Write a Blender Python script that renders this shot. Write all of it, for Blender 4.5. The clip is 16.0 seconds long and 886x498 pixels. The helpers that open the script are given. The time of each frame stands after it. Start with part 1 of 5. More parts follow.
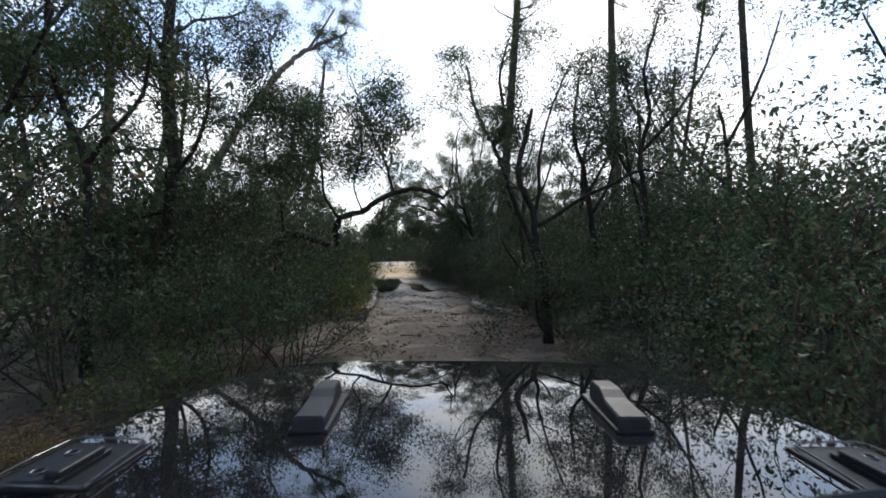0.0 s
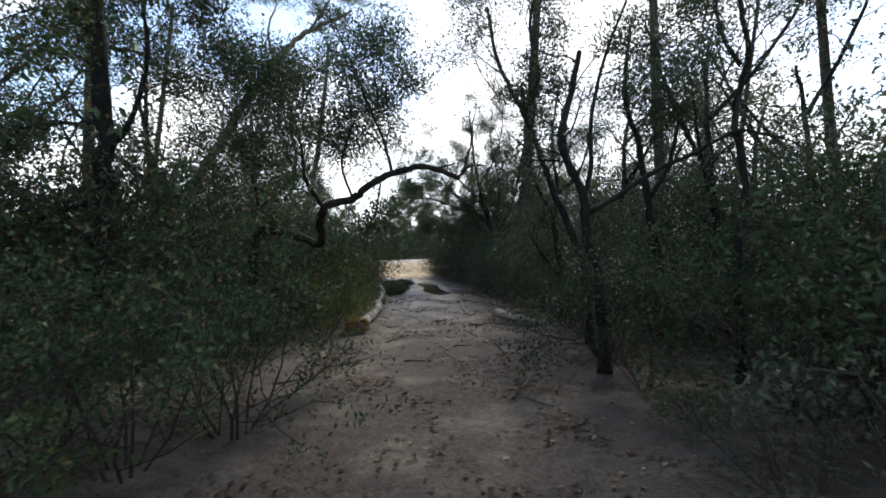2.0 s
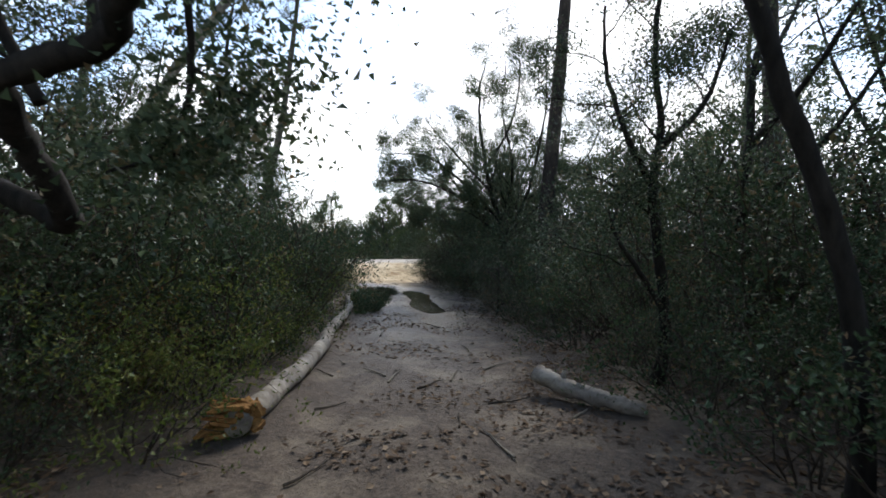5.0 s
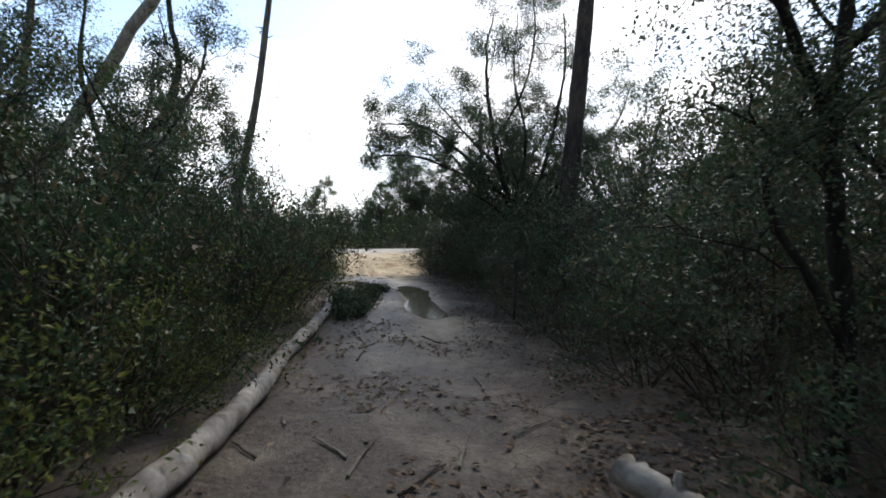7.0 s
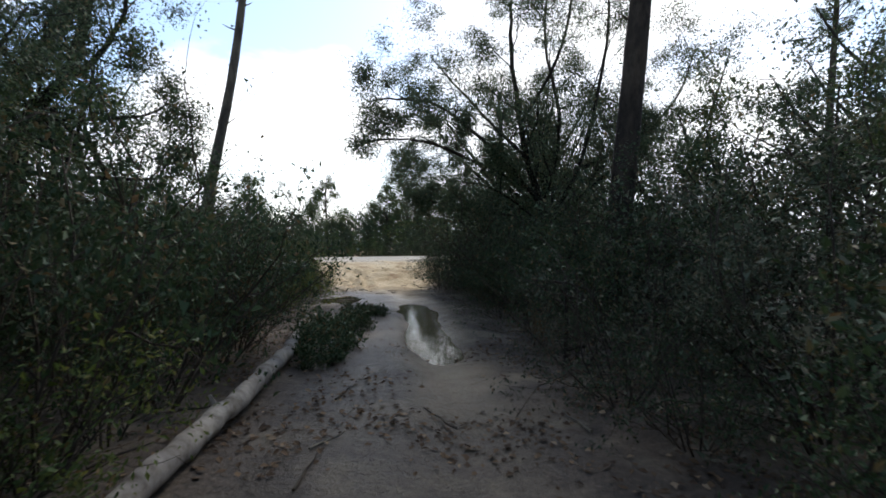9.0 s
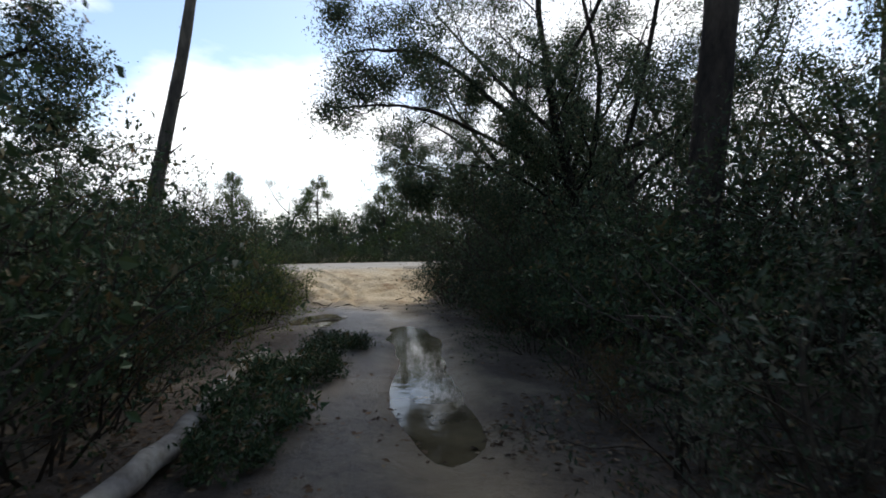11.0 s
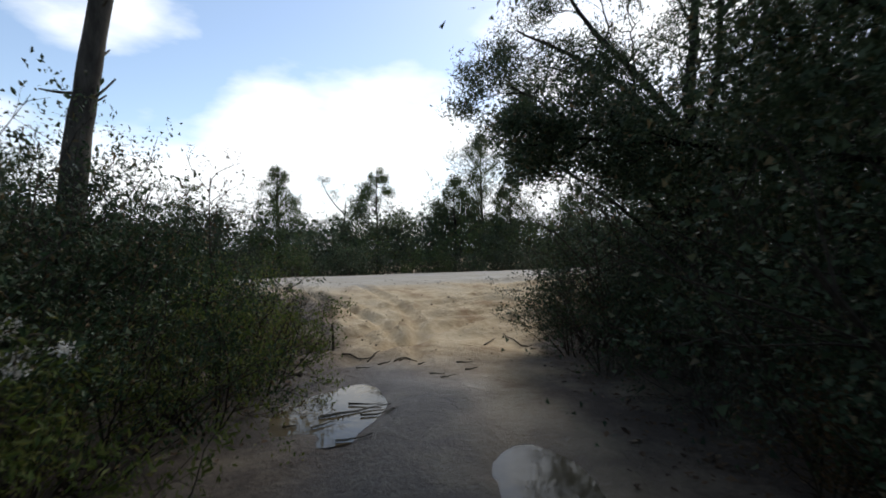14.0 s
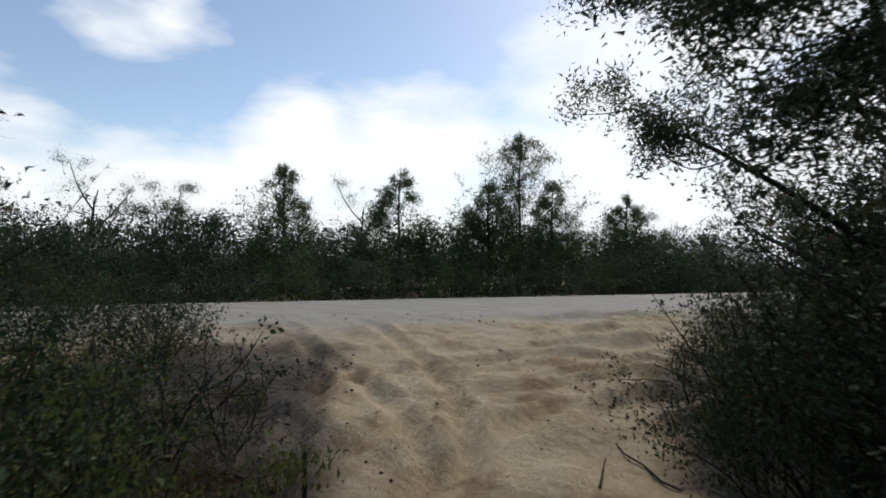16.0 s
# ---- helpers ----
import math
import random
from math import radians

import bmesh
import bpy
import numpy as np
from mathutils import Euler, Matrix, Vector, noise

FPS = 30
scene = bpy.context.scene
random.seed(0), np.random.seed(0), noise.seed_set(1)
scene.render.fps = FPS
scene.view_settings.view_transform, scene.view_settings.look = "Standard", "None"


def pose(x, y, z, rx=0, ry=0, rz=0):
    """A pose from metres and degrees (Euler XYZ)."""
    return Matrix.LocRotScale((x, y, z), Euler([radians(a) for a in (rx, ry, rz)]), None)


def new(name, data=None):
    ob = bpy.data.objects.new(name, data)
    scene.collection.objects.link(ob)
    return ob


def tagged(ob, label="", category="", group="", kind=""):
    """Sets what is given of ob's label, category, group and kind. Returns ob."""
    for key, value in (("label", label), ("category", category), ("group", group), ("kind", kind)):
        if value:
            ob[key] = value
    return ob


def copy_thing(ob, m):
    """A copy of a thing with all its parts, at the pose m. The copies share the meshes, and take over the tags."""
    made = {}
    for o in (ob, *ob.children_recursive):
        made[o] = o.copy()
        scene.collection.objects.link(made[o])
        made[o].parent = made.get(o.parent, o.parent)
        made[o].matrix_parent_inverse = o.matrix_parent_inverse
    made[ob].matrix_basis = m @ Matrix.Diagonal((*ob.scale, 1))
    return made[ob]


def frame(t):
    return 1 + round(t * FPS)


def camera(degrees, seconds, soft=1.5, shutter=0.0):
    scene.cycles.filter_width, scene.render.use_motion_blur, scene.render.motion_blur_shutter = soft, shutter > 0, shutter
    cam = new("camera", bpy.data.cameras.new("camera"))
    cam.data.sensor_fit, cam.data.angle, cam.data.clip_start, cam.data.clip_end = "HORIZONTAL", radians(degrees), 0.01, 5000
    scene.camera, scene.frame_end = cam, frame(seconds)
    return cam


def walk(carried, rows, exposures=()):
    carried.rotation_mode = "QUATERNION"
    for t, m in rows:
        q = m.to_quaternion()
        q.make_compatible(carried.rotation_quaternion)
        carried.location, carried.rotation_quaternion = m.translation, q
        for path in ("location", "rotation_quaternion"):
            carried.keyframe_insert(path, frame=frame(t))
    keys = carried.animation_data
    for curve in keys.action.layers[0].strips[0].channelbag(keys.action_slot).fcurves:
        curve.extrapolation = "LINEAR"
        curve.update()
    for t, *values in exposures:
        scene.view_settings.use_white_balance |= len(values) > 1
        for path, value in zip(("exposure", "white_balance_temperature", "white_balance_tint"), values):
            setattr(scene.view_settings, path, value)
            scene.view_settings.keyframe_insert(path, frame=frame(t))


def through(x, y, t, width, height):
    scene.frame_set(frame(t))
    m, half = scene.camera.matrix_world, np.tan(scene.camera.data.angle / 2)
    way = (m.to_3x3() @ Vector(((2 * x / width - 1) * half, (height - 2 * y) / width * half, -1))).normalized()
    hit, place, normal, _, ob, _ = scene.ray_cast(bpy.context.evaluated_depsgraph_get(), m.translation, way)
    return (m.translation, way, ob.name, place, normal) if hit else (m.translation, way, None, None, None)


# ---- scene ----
cam = camera(84.2, 16.0, soft=1.75, shutter=0.3)
ROWS = [
    (0.0, 0.000, 0.000, 1.635, 90.32, 0.37, -0.12),
    (0.5, -0.002, 0.520, 1.639, 89.90, 0.34, 1.13),
    (1.0, 0.003, 1.019, 1.645, 89.80, -0.15, 1.55),
    (1.5, 0.011, 1.584, 1.651, 89.99, -0.16, 1.55),
    (2.0, 0.009, 2.344, 1.659, 89.93, -0.34, 1.78),
    (2.5, -0.012, 3.224, 1.664, 89.51, -0.19, 1.98),
    (3.0, -0.054, 4.188, 1.664, 89.82, -0.73, 1.37),
    (3.5, -0.114, 5.304, 1.648, 89.65, -0.82, 1.05),
    (4.0, -0.163, 6.325, 1.641, 89.99, 0.28, 1.09),
    (6.5, -0.157, 9.681, 1.645, 88.84, 1.23, 1.12),
    (7.0, -0.206, 10.459, 1.647, 88.44, 0.67, 1.30),
    (7.5, -0.250, 11.244, 1.647, 88.68, 1.01, 2.07),
    (8.0, -0.287, 12.049, 1.650, 88.93, 0.52, 2.86),
    (8.5, -0.319, 12.850, 1.654, 89.08, 0.82, 2.43),
    (9.0, -0.348, 13.639, 1.658, 89.13, 0.58, 2.48),
    (11.5, -0.655, 17.477, 1.641, 89.70, 0.43, 2.68),
    (12.0, -0.828, 18.427, 1.657, 89.23, 0.41, 3.17),
    (12.5, -1.019, 19.415, 1.659, 89.60, -0.22, 5.22),
    (13.0, -1.223, 20.493, 1.658, 90.03, -0.83, 7.35),
    (13.5, -1.450, 21.544, 1.664, 90.48, -0.84, 9.64),
    (14.0, -1.713, 22.494, 1.686, 90.11, -0.25, 10.58),
    (14.5, -2.010, 23.354, 1.738, 89.82, -1.25, 10.65),
    (15.0, -2.328, 24.272, 1.821, 90.15, -1.60, 11.26),
    (15.5, -2.653, 25.254, 1.929, 91.35, -0.27, 12.53),
    (16.0, -2.978, 26.264, 2.044, 91.15, 1.44, 12.97),
]
walk(cam, [(t, pose(x, y, z, rx, 0, rz) @ pose(0, 0, 0, 0, 0, roll)) for t, x, y, z, rx, roll, rz in ROWS],
     exposures=[(0, 0.83), (4, 0.95), (7, 0.78), (9, 0.6), (11.5, 0.25), (13, 0.12), (14.5, 0.0), (16, -0.28)])
# ---- end of path ----

# ---- sky, sun ----
world = bpy.data.worlds.new("sky")
scene.world = world
world.use_nodes = True
SUN_ELEVATION, SUN_HEADING = radians(40), radians(14)   # heading: to the right of straight ahead
wn, wl = world.node_tree.nodes, world.node_tree.links
sky = wn.new("ShaderNodeTexSky")
sky.sky_type, sky.sun_disc = "NISHITA", False
sky.sun_elevation, sky.sun_rotation = SUN_ELEVATION, SUN_HEADING
sky.air_density, sky.dust_density, sky.ozone_density = 1.0, 0.4, 0.7
coord = wn.new("ShaderNodeTexCoord")
stretch = wn.new("ShaderNodeMapping")
stretch.inputs["Scale"].default_value = (1.0, 1.0, 2.6)
stretch.inputs["Location"].default_value = (0.35, 0.1, 0.2)
CLOUDS = [((-0.67, 0.62, 0.41), 2, 8, 0.13), ((-0.60, 0.70, 0.40), 1, 5, 0.1), ((-0.50, 0.83, 0.235), 2, 7, 0.1), ((-0.25, 0.93, 0.28), 3, 9, 0.1), ((-0.68, 0.71, 0.17), 2, 7, 0.08), ((0.25, 0.9, 0.32), 8, 26, 0.16)]
cloud = wn.new("ShaderNodeTexNoise")
cloud.inputs["Scale"].default_value, cloud.inputs["Detail"].default_value = 2.3, 7
cloud.inputs["Roughness"].default_value = 0.52
cover = wn.new("ShaderNodeValToRGB")
cover.color_ramp.elements[0].color = (0.045, 0.045, 0.045, 1)
cover.color_ramp.elements[0].position, cover.color_ramp.elements[1].position = 0.52, 0.71
axis = wn.new("ShaderNodeSeparateXYZ")
low = wn.new("ShaderNodeMapRange")      # haze and cloud banks thicken towards the horizon
low.inputs["From Min"].default_value, low.inputs["From Max"].default_value = 0.05, 0.385
low.inputs["To Min"].default_value, low.inputs["To Max"].default_value = 0.25, -0.08
lift = wn.new("ShaderNodeMath")
lift.operation = "ADD"
white = wn.new("ShaderNodeMixRGB")
white.inputs["Color2"].default_value = (7.4, 7.6, 7.8, 1)
wl.new(coord.outputs["Generated"], stretch.inputs["Vector"])
wl.new(stretch.outputs["Vector"], cloud.inputs["Vector"])
wl.new(coord.outputs["Generated"], axis.inputs[0])
wl.new(axis.outputs["Z"], low.inputs["Value"])
wl.new(cloud.outputs["Fac"], lift.inputs[0])
wl.new(low.outputs["Result"], lift.inputs[1])
heaped = lift
for way, inner, outer, more in CLOUDS:      # single heaped clouds
    dot = wn.new("ShaderNodeVectorMath")
    dot.operation = "DOT_PRODUCT"
    dot.inputs[1].default_value = Vector(way).normalized()
    wl.new(coord.outputs["Generated"], dot.inputs[0])
    near = wn.new("ShaderNodeMapRange")
    near.interpolation_type = "SMOOTHSTEP"
    near.inputs["From Min"].default_value, near.inputs["From Max"].default_value = math.cos(radians(outer)), math.cos(radians(inner))
    near.inputs["To Min"].default_value, near.inputs["To Max"].default_value = 0.0, more
    wl.new(dot.outputs["Value"], near.inputs["Value"])
    total = wn.new("ShaderNodeMath")
    total.operation = "ADD"
    wl.new(heaped.outputs[0], total.inputs[0])
    wl.new(near.outputs["Result"], total.inputs[1])
    heaped = total
wl.new(heaped.outputs[0], cover.inputs["Fac"])
wl.new(cover.outputs["Color"], white.inputs["Fac"])
wl.new(sky.outputs["Color"], white.inputs["Color1"])
back = wn["Background"]
back.inputs["Strength"].default_value = 0.165
wl.new(white.outputs["Color"], back.inputs["Color"])

sun = new("sun", bpy.data.lights.new("sun", "SUN"))
sun.data.energy, sun.data.angle, sun.data.color = 1.8, radians(14), (1.0, 0.96, 0.9)
sun.rotation_euler = (math.pi / 2 - SUN_ELEVATION, 0, math.pi - SUN_HEADING)


# ---- materials ----
def nodes_of(name):
    m = bpy.data.materials.new(name)
    m.use_nodes = True
    return m, m.node_tree.nodes, m.node_tree.links, m.node_tree.nodes["Principled BSDF"]


def noise_node(n, l, scale, detail=5, rough=0.6, kind="Object", squash=None):
    tc = n.new("ShaderNodeTexCoord")
    tex = n.new("ShaderNodeTexNoise")
    tex.inputs["Scale"].default_value, tex.inputs["Detail"].default_value = scale, detail
    tex.inputs["Roughness"].default_value = rough
    if squash:
        mp = n.new("ShaderNodeMapping")
        mp.inputs["Scale"].default_value = squash
        l.new(tc.outputs[kind], mp.inputs["Vector"])
        l.new(mp.outputs["Vector"], tex.inputs["Vector"])
    else:
        l.new(tc.outputs[kind], tex.inputs["Vector"])
    return tex


def ramp_node(n, l, source, stops):
    r = n.new("ShaderNodeValToRGB")
    while len(r.color_ramp.elements) < len(stops):
        r.color_ramp.elements.new(0.5)
    for e, (at, c) in zip(r.color_ramp.elements, stops):
        e.position, e.color = at, (*c, 1)
    l.new(source, r.inputs["Fac"])
    return r


def bump_node(n, l, source, bsdf, strength, distance, after=None):
    b = n.new("ShaderNodeBump")
    b.inputs["Strength"].default_value, b.inputs["Distance"].default_value = strength, distance
    l.new(source, b.inputs["Height"])
    if after:
        l.new(after.outputs["Normal"], b.inputs["Normal"])
    l.new(b.outputs["Normal"], bsdf.inputs["Normal"])
    return b


def leaf_material(name, stops, rough=0.42, through=0.22):
    m, n, l, b = nodes_of(name)
    geo = n.new("ShaderNodeNewGeometry")
    col = ramp_node(n, l, geo.outputs["Random Per Island"], stops)
    info = n.new("ShaderNodeObjectInfo")
    hsv = n.new("ShaderNodeHueSaturation")
    vary = n.new("ShaderNodeMapRange")
    vary.inputs["To Min"].default_value, vary.inputs["To Max"].default_value = 0.8, 1.2
    l.new(info.outputs["Random"], vary.inputs["Value"])
    l.new(vary.outputs["Result"], hsv.inputs["Value"])
    l.new(col.outputs["Color"], hsv.inputs["Color"])
    l.new(hsv.outputs["Color"], b.inputs["Base Color"])
    b.inputs["Roughness"].default_value = rough + 0.2
    b.inputs["Specular IOR Level"].default_value = 0.2
    tr = n.new("ShaderNodeBsdfTranslucent")
    l.new(hsv.outputs["Color"], tr.inputs["Color"])
    mix = n.new("ShaderNodeMixShader")
    mix.inputs["Fac"].default_value = through
    l.new(b.outputs[0], mix.inputs[1])
    l.new(tr.outputs[0], mix.inputs[2])
    l.new(mix.outputs[0], n["Material Output"].inputs["Surface"])
    return m


def bark_material(name, dark, pale, scale=9, ridge=0.02, squash=(1, 1, 0.22), rough=0.9):
    m, n, l, b = nodes_of(name)
    fine = noise_node(n, l, scale, 8, 0.7, squash=squash)
    coarse = noise_node(n, l, 1.7, 3)
    c1 = ramp_node(n, l, fine.outputs["Fac"], [(0.32, dark), (0.68, pale)])
    c2 = ramp_node(n, l, coarse.outputs["Fac"], [(0.35, (0.6, 0.6, 0.6)), (0.7, (1.1, 1.08, 1.0))])
    mul = n.new("ShaderNodeMixRGB")
    mul.blend_type = "MULTIPLY"
    mul.inputs["Fac"].default_value = 1
    l.new(c1.outputs["Color"], mul.inputs["Color1"])
    l.new(c2.outputs["Color"], mul.inputs["Color2"])
    l.new(mul.outputs["Color"], b.inputs["Base Color"])
    b.inputs["Roughness"].default_value, b.inputs["Specular IOR Level"].default_value = rough, 0.15
    bump_node(n, l, fine.outputs["Fac"], b, 0.9, ridge)
    return m


LEAF_DARK = leaf_material("dark_evergreen_leaf", [(0.0, (0.023, 0.042, 0.019)), (0.45, (0.042, 0.071, 0.029)), (0.85, (0.07, 0.098, 0.042)), (1.0, (0.16, 0.10, 0.045))], 0.4, 0.16)
LEAF_BROAD = leaf_material("broad_green_leaf", [(0.0, (0.031, 0.054, 0.016)), (0.5, (0.057, 0.088, 0.023)), (0.9, (0.09, 0.117, 0.036)), (1.0, (0.20, 0.12, 0.05))], 0.45, 0.14)
LEAF_LIGHT = leaf_material("yellow_green_leaf", [(0.0, (0.06, 0.09, 0.02)), (0.6, (0.11, 0.14, 0.03)), (1.0, (0.18, 0.17, 0.05))], 0.45, 0.32)
LEAF_GREY = leaf_material("grey_green_leaf", [(0.0, (0.055, 0.075, 0.045)), (0.6, (0.085, 0.10, 0.065)), (1.0, (0.17, 0.15, 0.10))], 0.55, 0.14)
LEAF_RUST = leaf_material("rusty_leaf", [(0.0, (0.06, 0.055, 0.02)), (0.5, (0.10, 0.075, 0.03)), (1.0, (0.17, 0.085, 0.035))], 0.5)
LEAF_OAK = leaf_material("oak_leaf", [(0.0, (0.027, 0.043, 0.023)), (0.5, (0.048, 0.07, 0.034)), (0.9, (0.085, 0.112, 0.056)), (1.0, (0.16, 0.11, 0.055))], 0.42, 0.22)
NEEDLE = leaf_material("pine_needle", [(0.0, (0.03, 0.055, 0.02)), (0.7, (0.06, 0.09, 0.03)), (1.0, (0.12, 0.11, 0.04))], 0.5)
DEAD_LEAF = leaf_material("fallen_leaf", [(0.0, (0.045, 0.03, 0.02)), (0.5, (0.10, 0.062, 0.035)), (0.9, (0.17, 0.11, 0.062)), (1.0, (0.30, 0.22, 0.14))], 0.7, 0.05)
GRASS = leaf_material("dry_grass_blade", [(0.0, (0.06, 0.075, 0.025)), (0.5, (0.13, 0.12, 0.05)), (1.0, (0.26, 0.21, 0.11))], 0.6, 0.25)
TUFT = leaf_material("white_seed_tuft", [(0.0, (0.45, 0.43, 0.38)), (1.0, (0.72, 0.70, 0.64))], 0.9, 0.3)
BARK_OAK = bark_material("oak_bark", (0.011, 0.0095, 0.008), (0.042, 0.037, 0.032), 11, 0.015)
BARK_PINE = bark_material("pine_bark", (0.018, 0.015, 0.013), (0.075, 0.06, 0.049), 7, 0.03, (1, 1, 0.35))
BARK_GREY = bark_material("pale_bark", (0.10, 0.09, 0.075), (0.24, 0.22, 0.19), 9, 0.012)
TWIG = bark_material("twig_bark", (0.03, 0.025, 0.02), (0.10, 0.08, 0.06), 20, 0.004)
DEAD_TWIG = bark_material("dead_wood", (0.10, 0.085, 0.065), (0.28, 0.25, 0.2), 18, 0.004)
BARK_DEAD = bark_material("dead_pine_bark", (0.04, 0.035, 0.03), (0.15, 0.132, 0.11), 8, 0.02)
LOG_BARK = bark_material("bleached_log_bark", (0.13, 0.105, 0.08), (0.46, 0.42, 0.37), 6, 0.02, (0.5, 1, 1))
SPLINTER = bark_material("torn_orange_wood", (0.16, 0.065, 0.02), (0.55, 0.30, 0.10), 14, 0.02, (0.3, 1, 1))


def ground_material():
    m, n, l, b = nodes_of("forest_floor_and_sand")
    grain = noise_node(n, l, 26, 9, 0.75)
    patch = noise_node(n, l, 1.1, 5, 0.6)
    clod = noise_node(n, l, 6.5, 7, 0.7)
    soil = ramp_node(n, l, grain.outputs["Fac"], [(0.3, (0.028, 0.021, 0.015)), (0.55, (0.075, 0.055, 0.038)), (0.75, (0.16, 0.115, 0.075))])
    track = ramp_node(n, l, grain.outputs["Fac"], [(0.3, (0.04, 0.029, 0.02)), (0.52, (0.098, 0.072, 0.049)), (0.75, (0.19, 0.142, 0.098))])
    mould = ramp_node(n, l, clod.outputs["Fac"], [(0.36, (0.58, 0.54, 0.5)), (0.5, (0.86, 0.84, 0.82)), (0.66, (1.04, 1.02, 1.0))])
    trodden = n.new("ShaderNodeMixRGB")
    trodden.blend_type = "MULTIPLY"
    trodden.inputs["Fac"].default_value = 1
    l.new(track.outputs["Color"], trodden.inputs["Color1"])
    l.new(mould.outputs["Color"], trodden.inputs["Color2"])
    sand = ramp_node(n, l, clod.outputs["Fac"], [(0.22, (0.42, 0.31, 0.175)), (0.42, (0.55, 0.42, 0.245)), (0.6, (0.62, 0.495, 0.31)), (0.8, (0.67, 0.56, 0.385))])
    stain = ramp_node(n, l, patch.outputs["Fac"], [(0.34, (0.70, 0.58, 0.46)), (0.47, (0.98, 0.94, 0.89)), (0.66, (1.14, 1.13, 1.12))])
    dirty = n.new("ShaderNodeMixRGB")
    dirty.blend_type = "MULTIPLY"
    dirty.inputs["Fac"].default_value = 1
    l.new(sand.outputs["Color"], dirty.inputs["Color1"])
    l.new(stain.outputs["Color"], dirty.inputs["Color2"])
    drag = noise_node(n, l, 1.0, 6, 0.62, squash=(0.55, 3.2, 1))
    drag.inputs["Distortion"].default_value = 0.5
    streak = ramp_node(n, l, drag.outputs["Fac"], [(0.3, (0.78, 0.71, 0.62)), (0.5, (0.95, 0.93, 0.9)), (0.7, (1.06, 1.05, 1.04))])
    dragged = n.new("ShaderNodeMixRGB")
    dragged.blend_type = "MULTIPLY"
    dragged.inputs["Fac"].default_value = 0.8
    l.new(dirty.outputs["Color"], dragged.inputs["Color1"])
    l.new(streak.outputs["Color"], dragged.inputs["Color2"])
    sand = dragged
    def mask(name, soft):
        a = n.new("ShaderNodeAttribute")
        a.attribute_name = name
        add = n.new("ShaderNodeMath")
        add.operation = "MULTIPLY_ADD"
        add.inputs[1].default_value, add.inputs[2].default_value = soft, -0.5 * soft
        l.new(patch.outputs["Fac"], add.inputs[0])
        s = n.new("ShaderNodeMath")
        s.operation, s.use_clamp = "ADD", True
        l.new(a.outputs["Fac"], s.inputs[0])
        l.new(add.outputs[0], s.inputs[1])
        return s
    on_track, on_sand, on_wet = mask("track", 0.9), mask("sand", 0.7), mask("wet", 0.5)
    one = n.new("ShaderNodeMixRGB")
    two = n.new("ShaderNodeMixRGB")
    damp = n.new("ShaderNodeMixRGB")
    damp.blend_type = "MULTIPLY"
    damp.inputs["Color2"].default_value = (0.5, 0.475, 0.43, 1)
    l.new(on_track.outputs[0], one.inputs["Fac"])
    l.new(soil.outputs["Color"], one.inputs["Color1"])
    l.new(trodden.outputs["Color"], one.inputs["Color2"])
    l.new(on_sand.outputs[0], two.inputs["Fac"])
    l.new(one.outputs["Color"], two.inputs["Color1"])
    l.new(sand.outputs["Color"], two.inputs["Color2"])
    packed = n.new("ShaderNodeMixRGB")
    packed.inputs["Color2"].default_value = (0.47, 0.405, 0.31, 1)
    l.new(mask("packed", 0.6).outputs[0], packed.inputs["Fac"])
    l.new(two.outputs["Color"], packed.inputs["Color1"])
    l.new(on_wet.outputs[0], damp.inputs["Fac"])
    l.new(packed.outputs["Color"], damp.inputs["Color1"])
    l.new(damp.outputs["Color"], b.inputs["Base Color"])
    gloss = n.new("ShaderNodeMapRange")
    gloss.inputs["To Min"].default_value, gloss.inputs["To Max"].default_value = 0.92, 0.38
    l.new(on_wet.outputs[0], gloss.inputs["Value"])
    l.new(gloss.outputs["Result"], b.inputs["Roughness"])
    first = bump_node(n, l, grain.outputs["Fac"], b, 0.55, 0.02)
    second = bump_node(n, l, clod.outputs["Fac"], b, 0.6, 0.07, first)
    third = bump_node(n, l, drag.outputs["Fac"], b, 0.6, 0.03, second)
    l.new(on_sand.outputs[0], third.inputs["Strength"])
    return m


def road_material():
    m, n, l, b = nodes_of("packed_pale_sand")
    fine = noise_node(n, l, 18, 8, 0.7)
    streak = noise_node(n, l, 1.2, 5, 0.6, squash=(0.35, 3, 1))
    c = ramp_node(n, l, streak.outputs["Fac"], [(0.3, (0.36, 0.29, 0.2)), (0.55, (0.46, 0.40, 0.31)), (0.75, (0.54, 0.49, 0.41))])
    f = ramp_node(n, l, fine.outputs["Fac"], [(0.3, (0.8, 0.8, 0.8)), (0.7, (1.05, 1.05, 1.05))])
    mul = n.new("ShaderNodeMixRGB")
    mul.blend_type = "MULTIPLY"
    mul.inputs["Fac"].default_value = 1
    l.new(c.outputs["Color"], mul.inputs["Color1"])
    l.new(f.outputs["Color"], mul.inputs["Color2"])
    l.new(mul.outputs["Color"], b.inputs["Base Color"])
    b.inputs["Roughness"].default_value = 0.93
    bump_node(n, l, fine.outputs["Fac"], b, 0.5, 0.03)
    return m


def water_material():
    m, n, l, b = nodes_of("muddy_water")
    silt = noise_node(n, l, 1.5, 4)
    c = ramp_node(n, l, silt.outputs["Fac"], [(0.35, (0.05, 0.038, 0.02)), (0.7, (0.13, 0.10, 0.055))])
    l.new(c.outputs["Color"], b.inputs["Base Color"])
    b.inputs["Roughness"].default_value, b.inputs["IOR"].default_value = 0.04, 1.33
    ripple = noise_node(n, l, 5, 3)
    bump_node(n, l, ripple.outputs["Fac"], b, 0.12, 0.02)
    return m


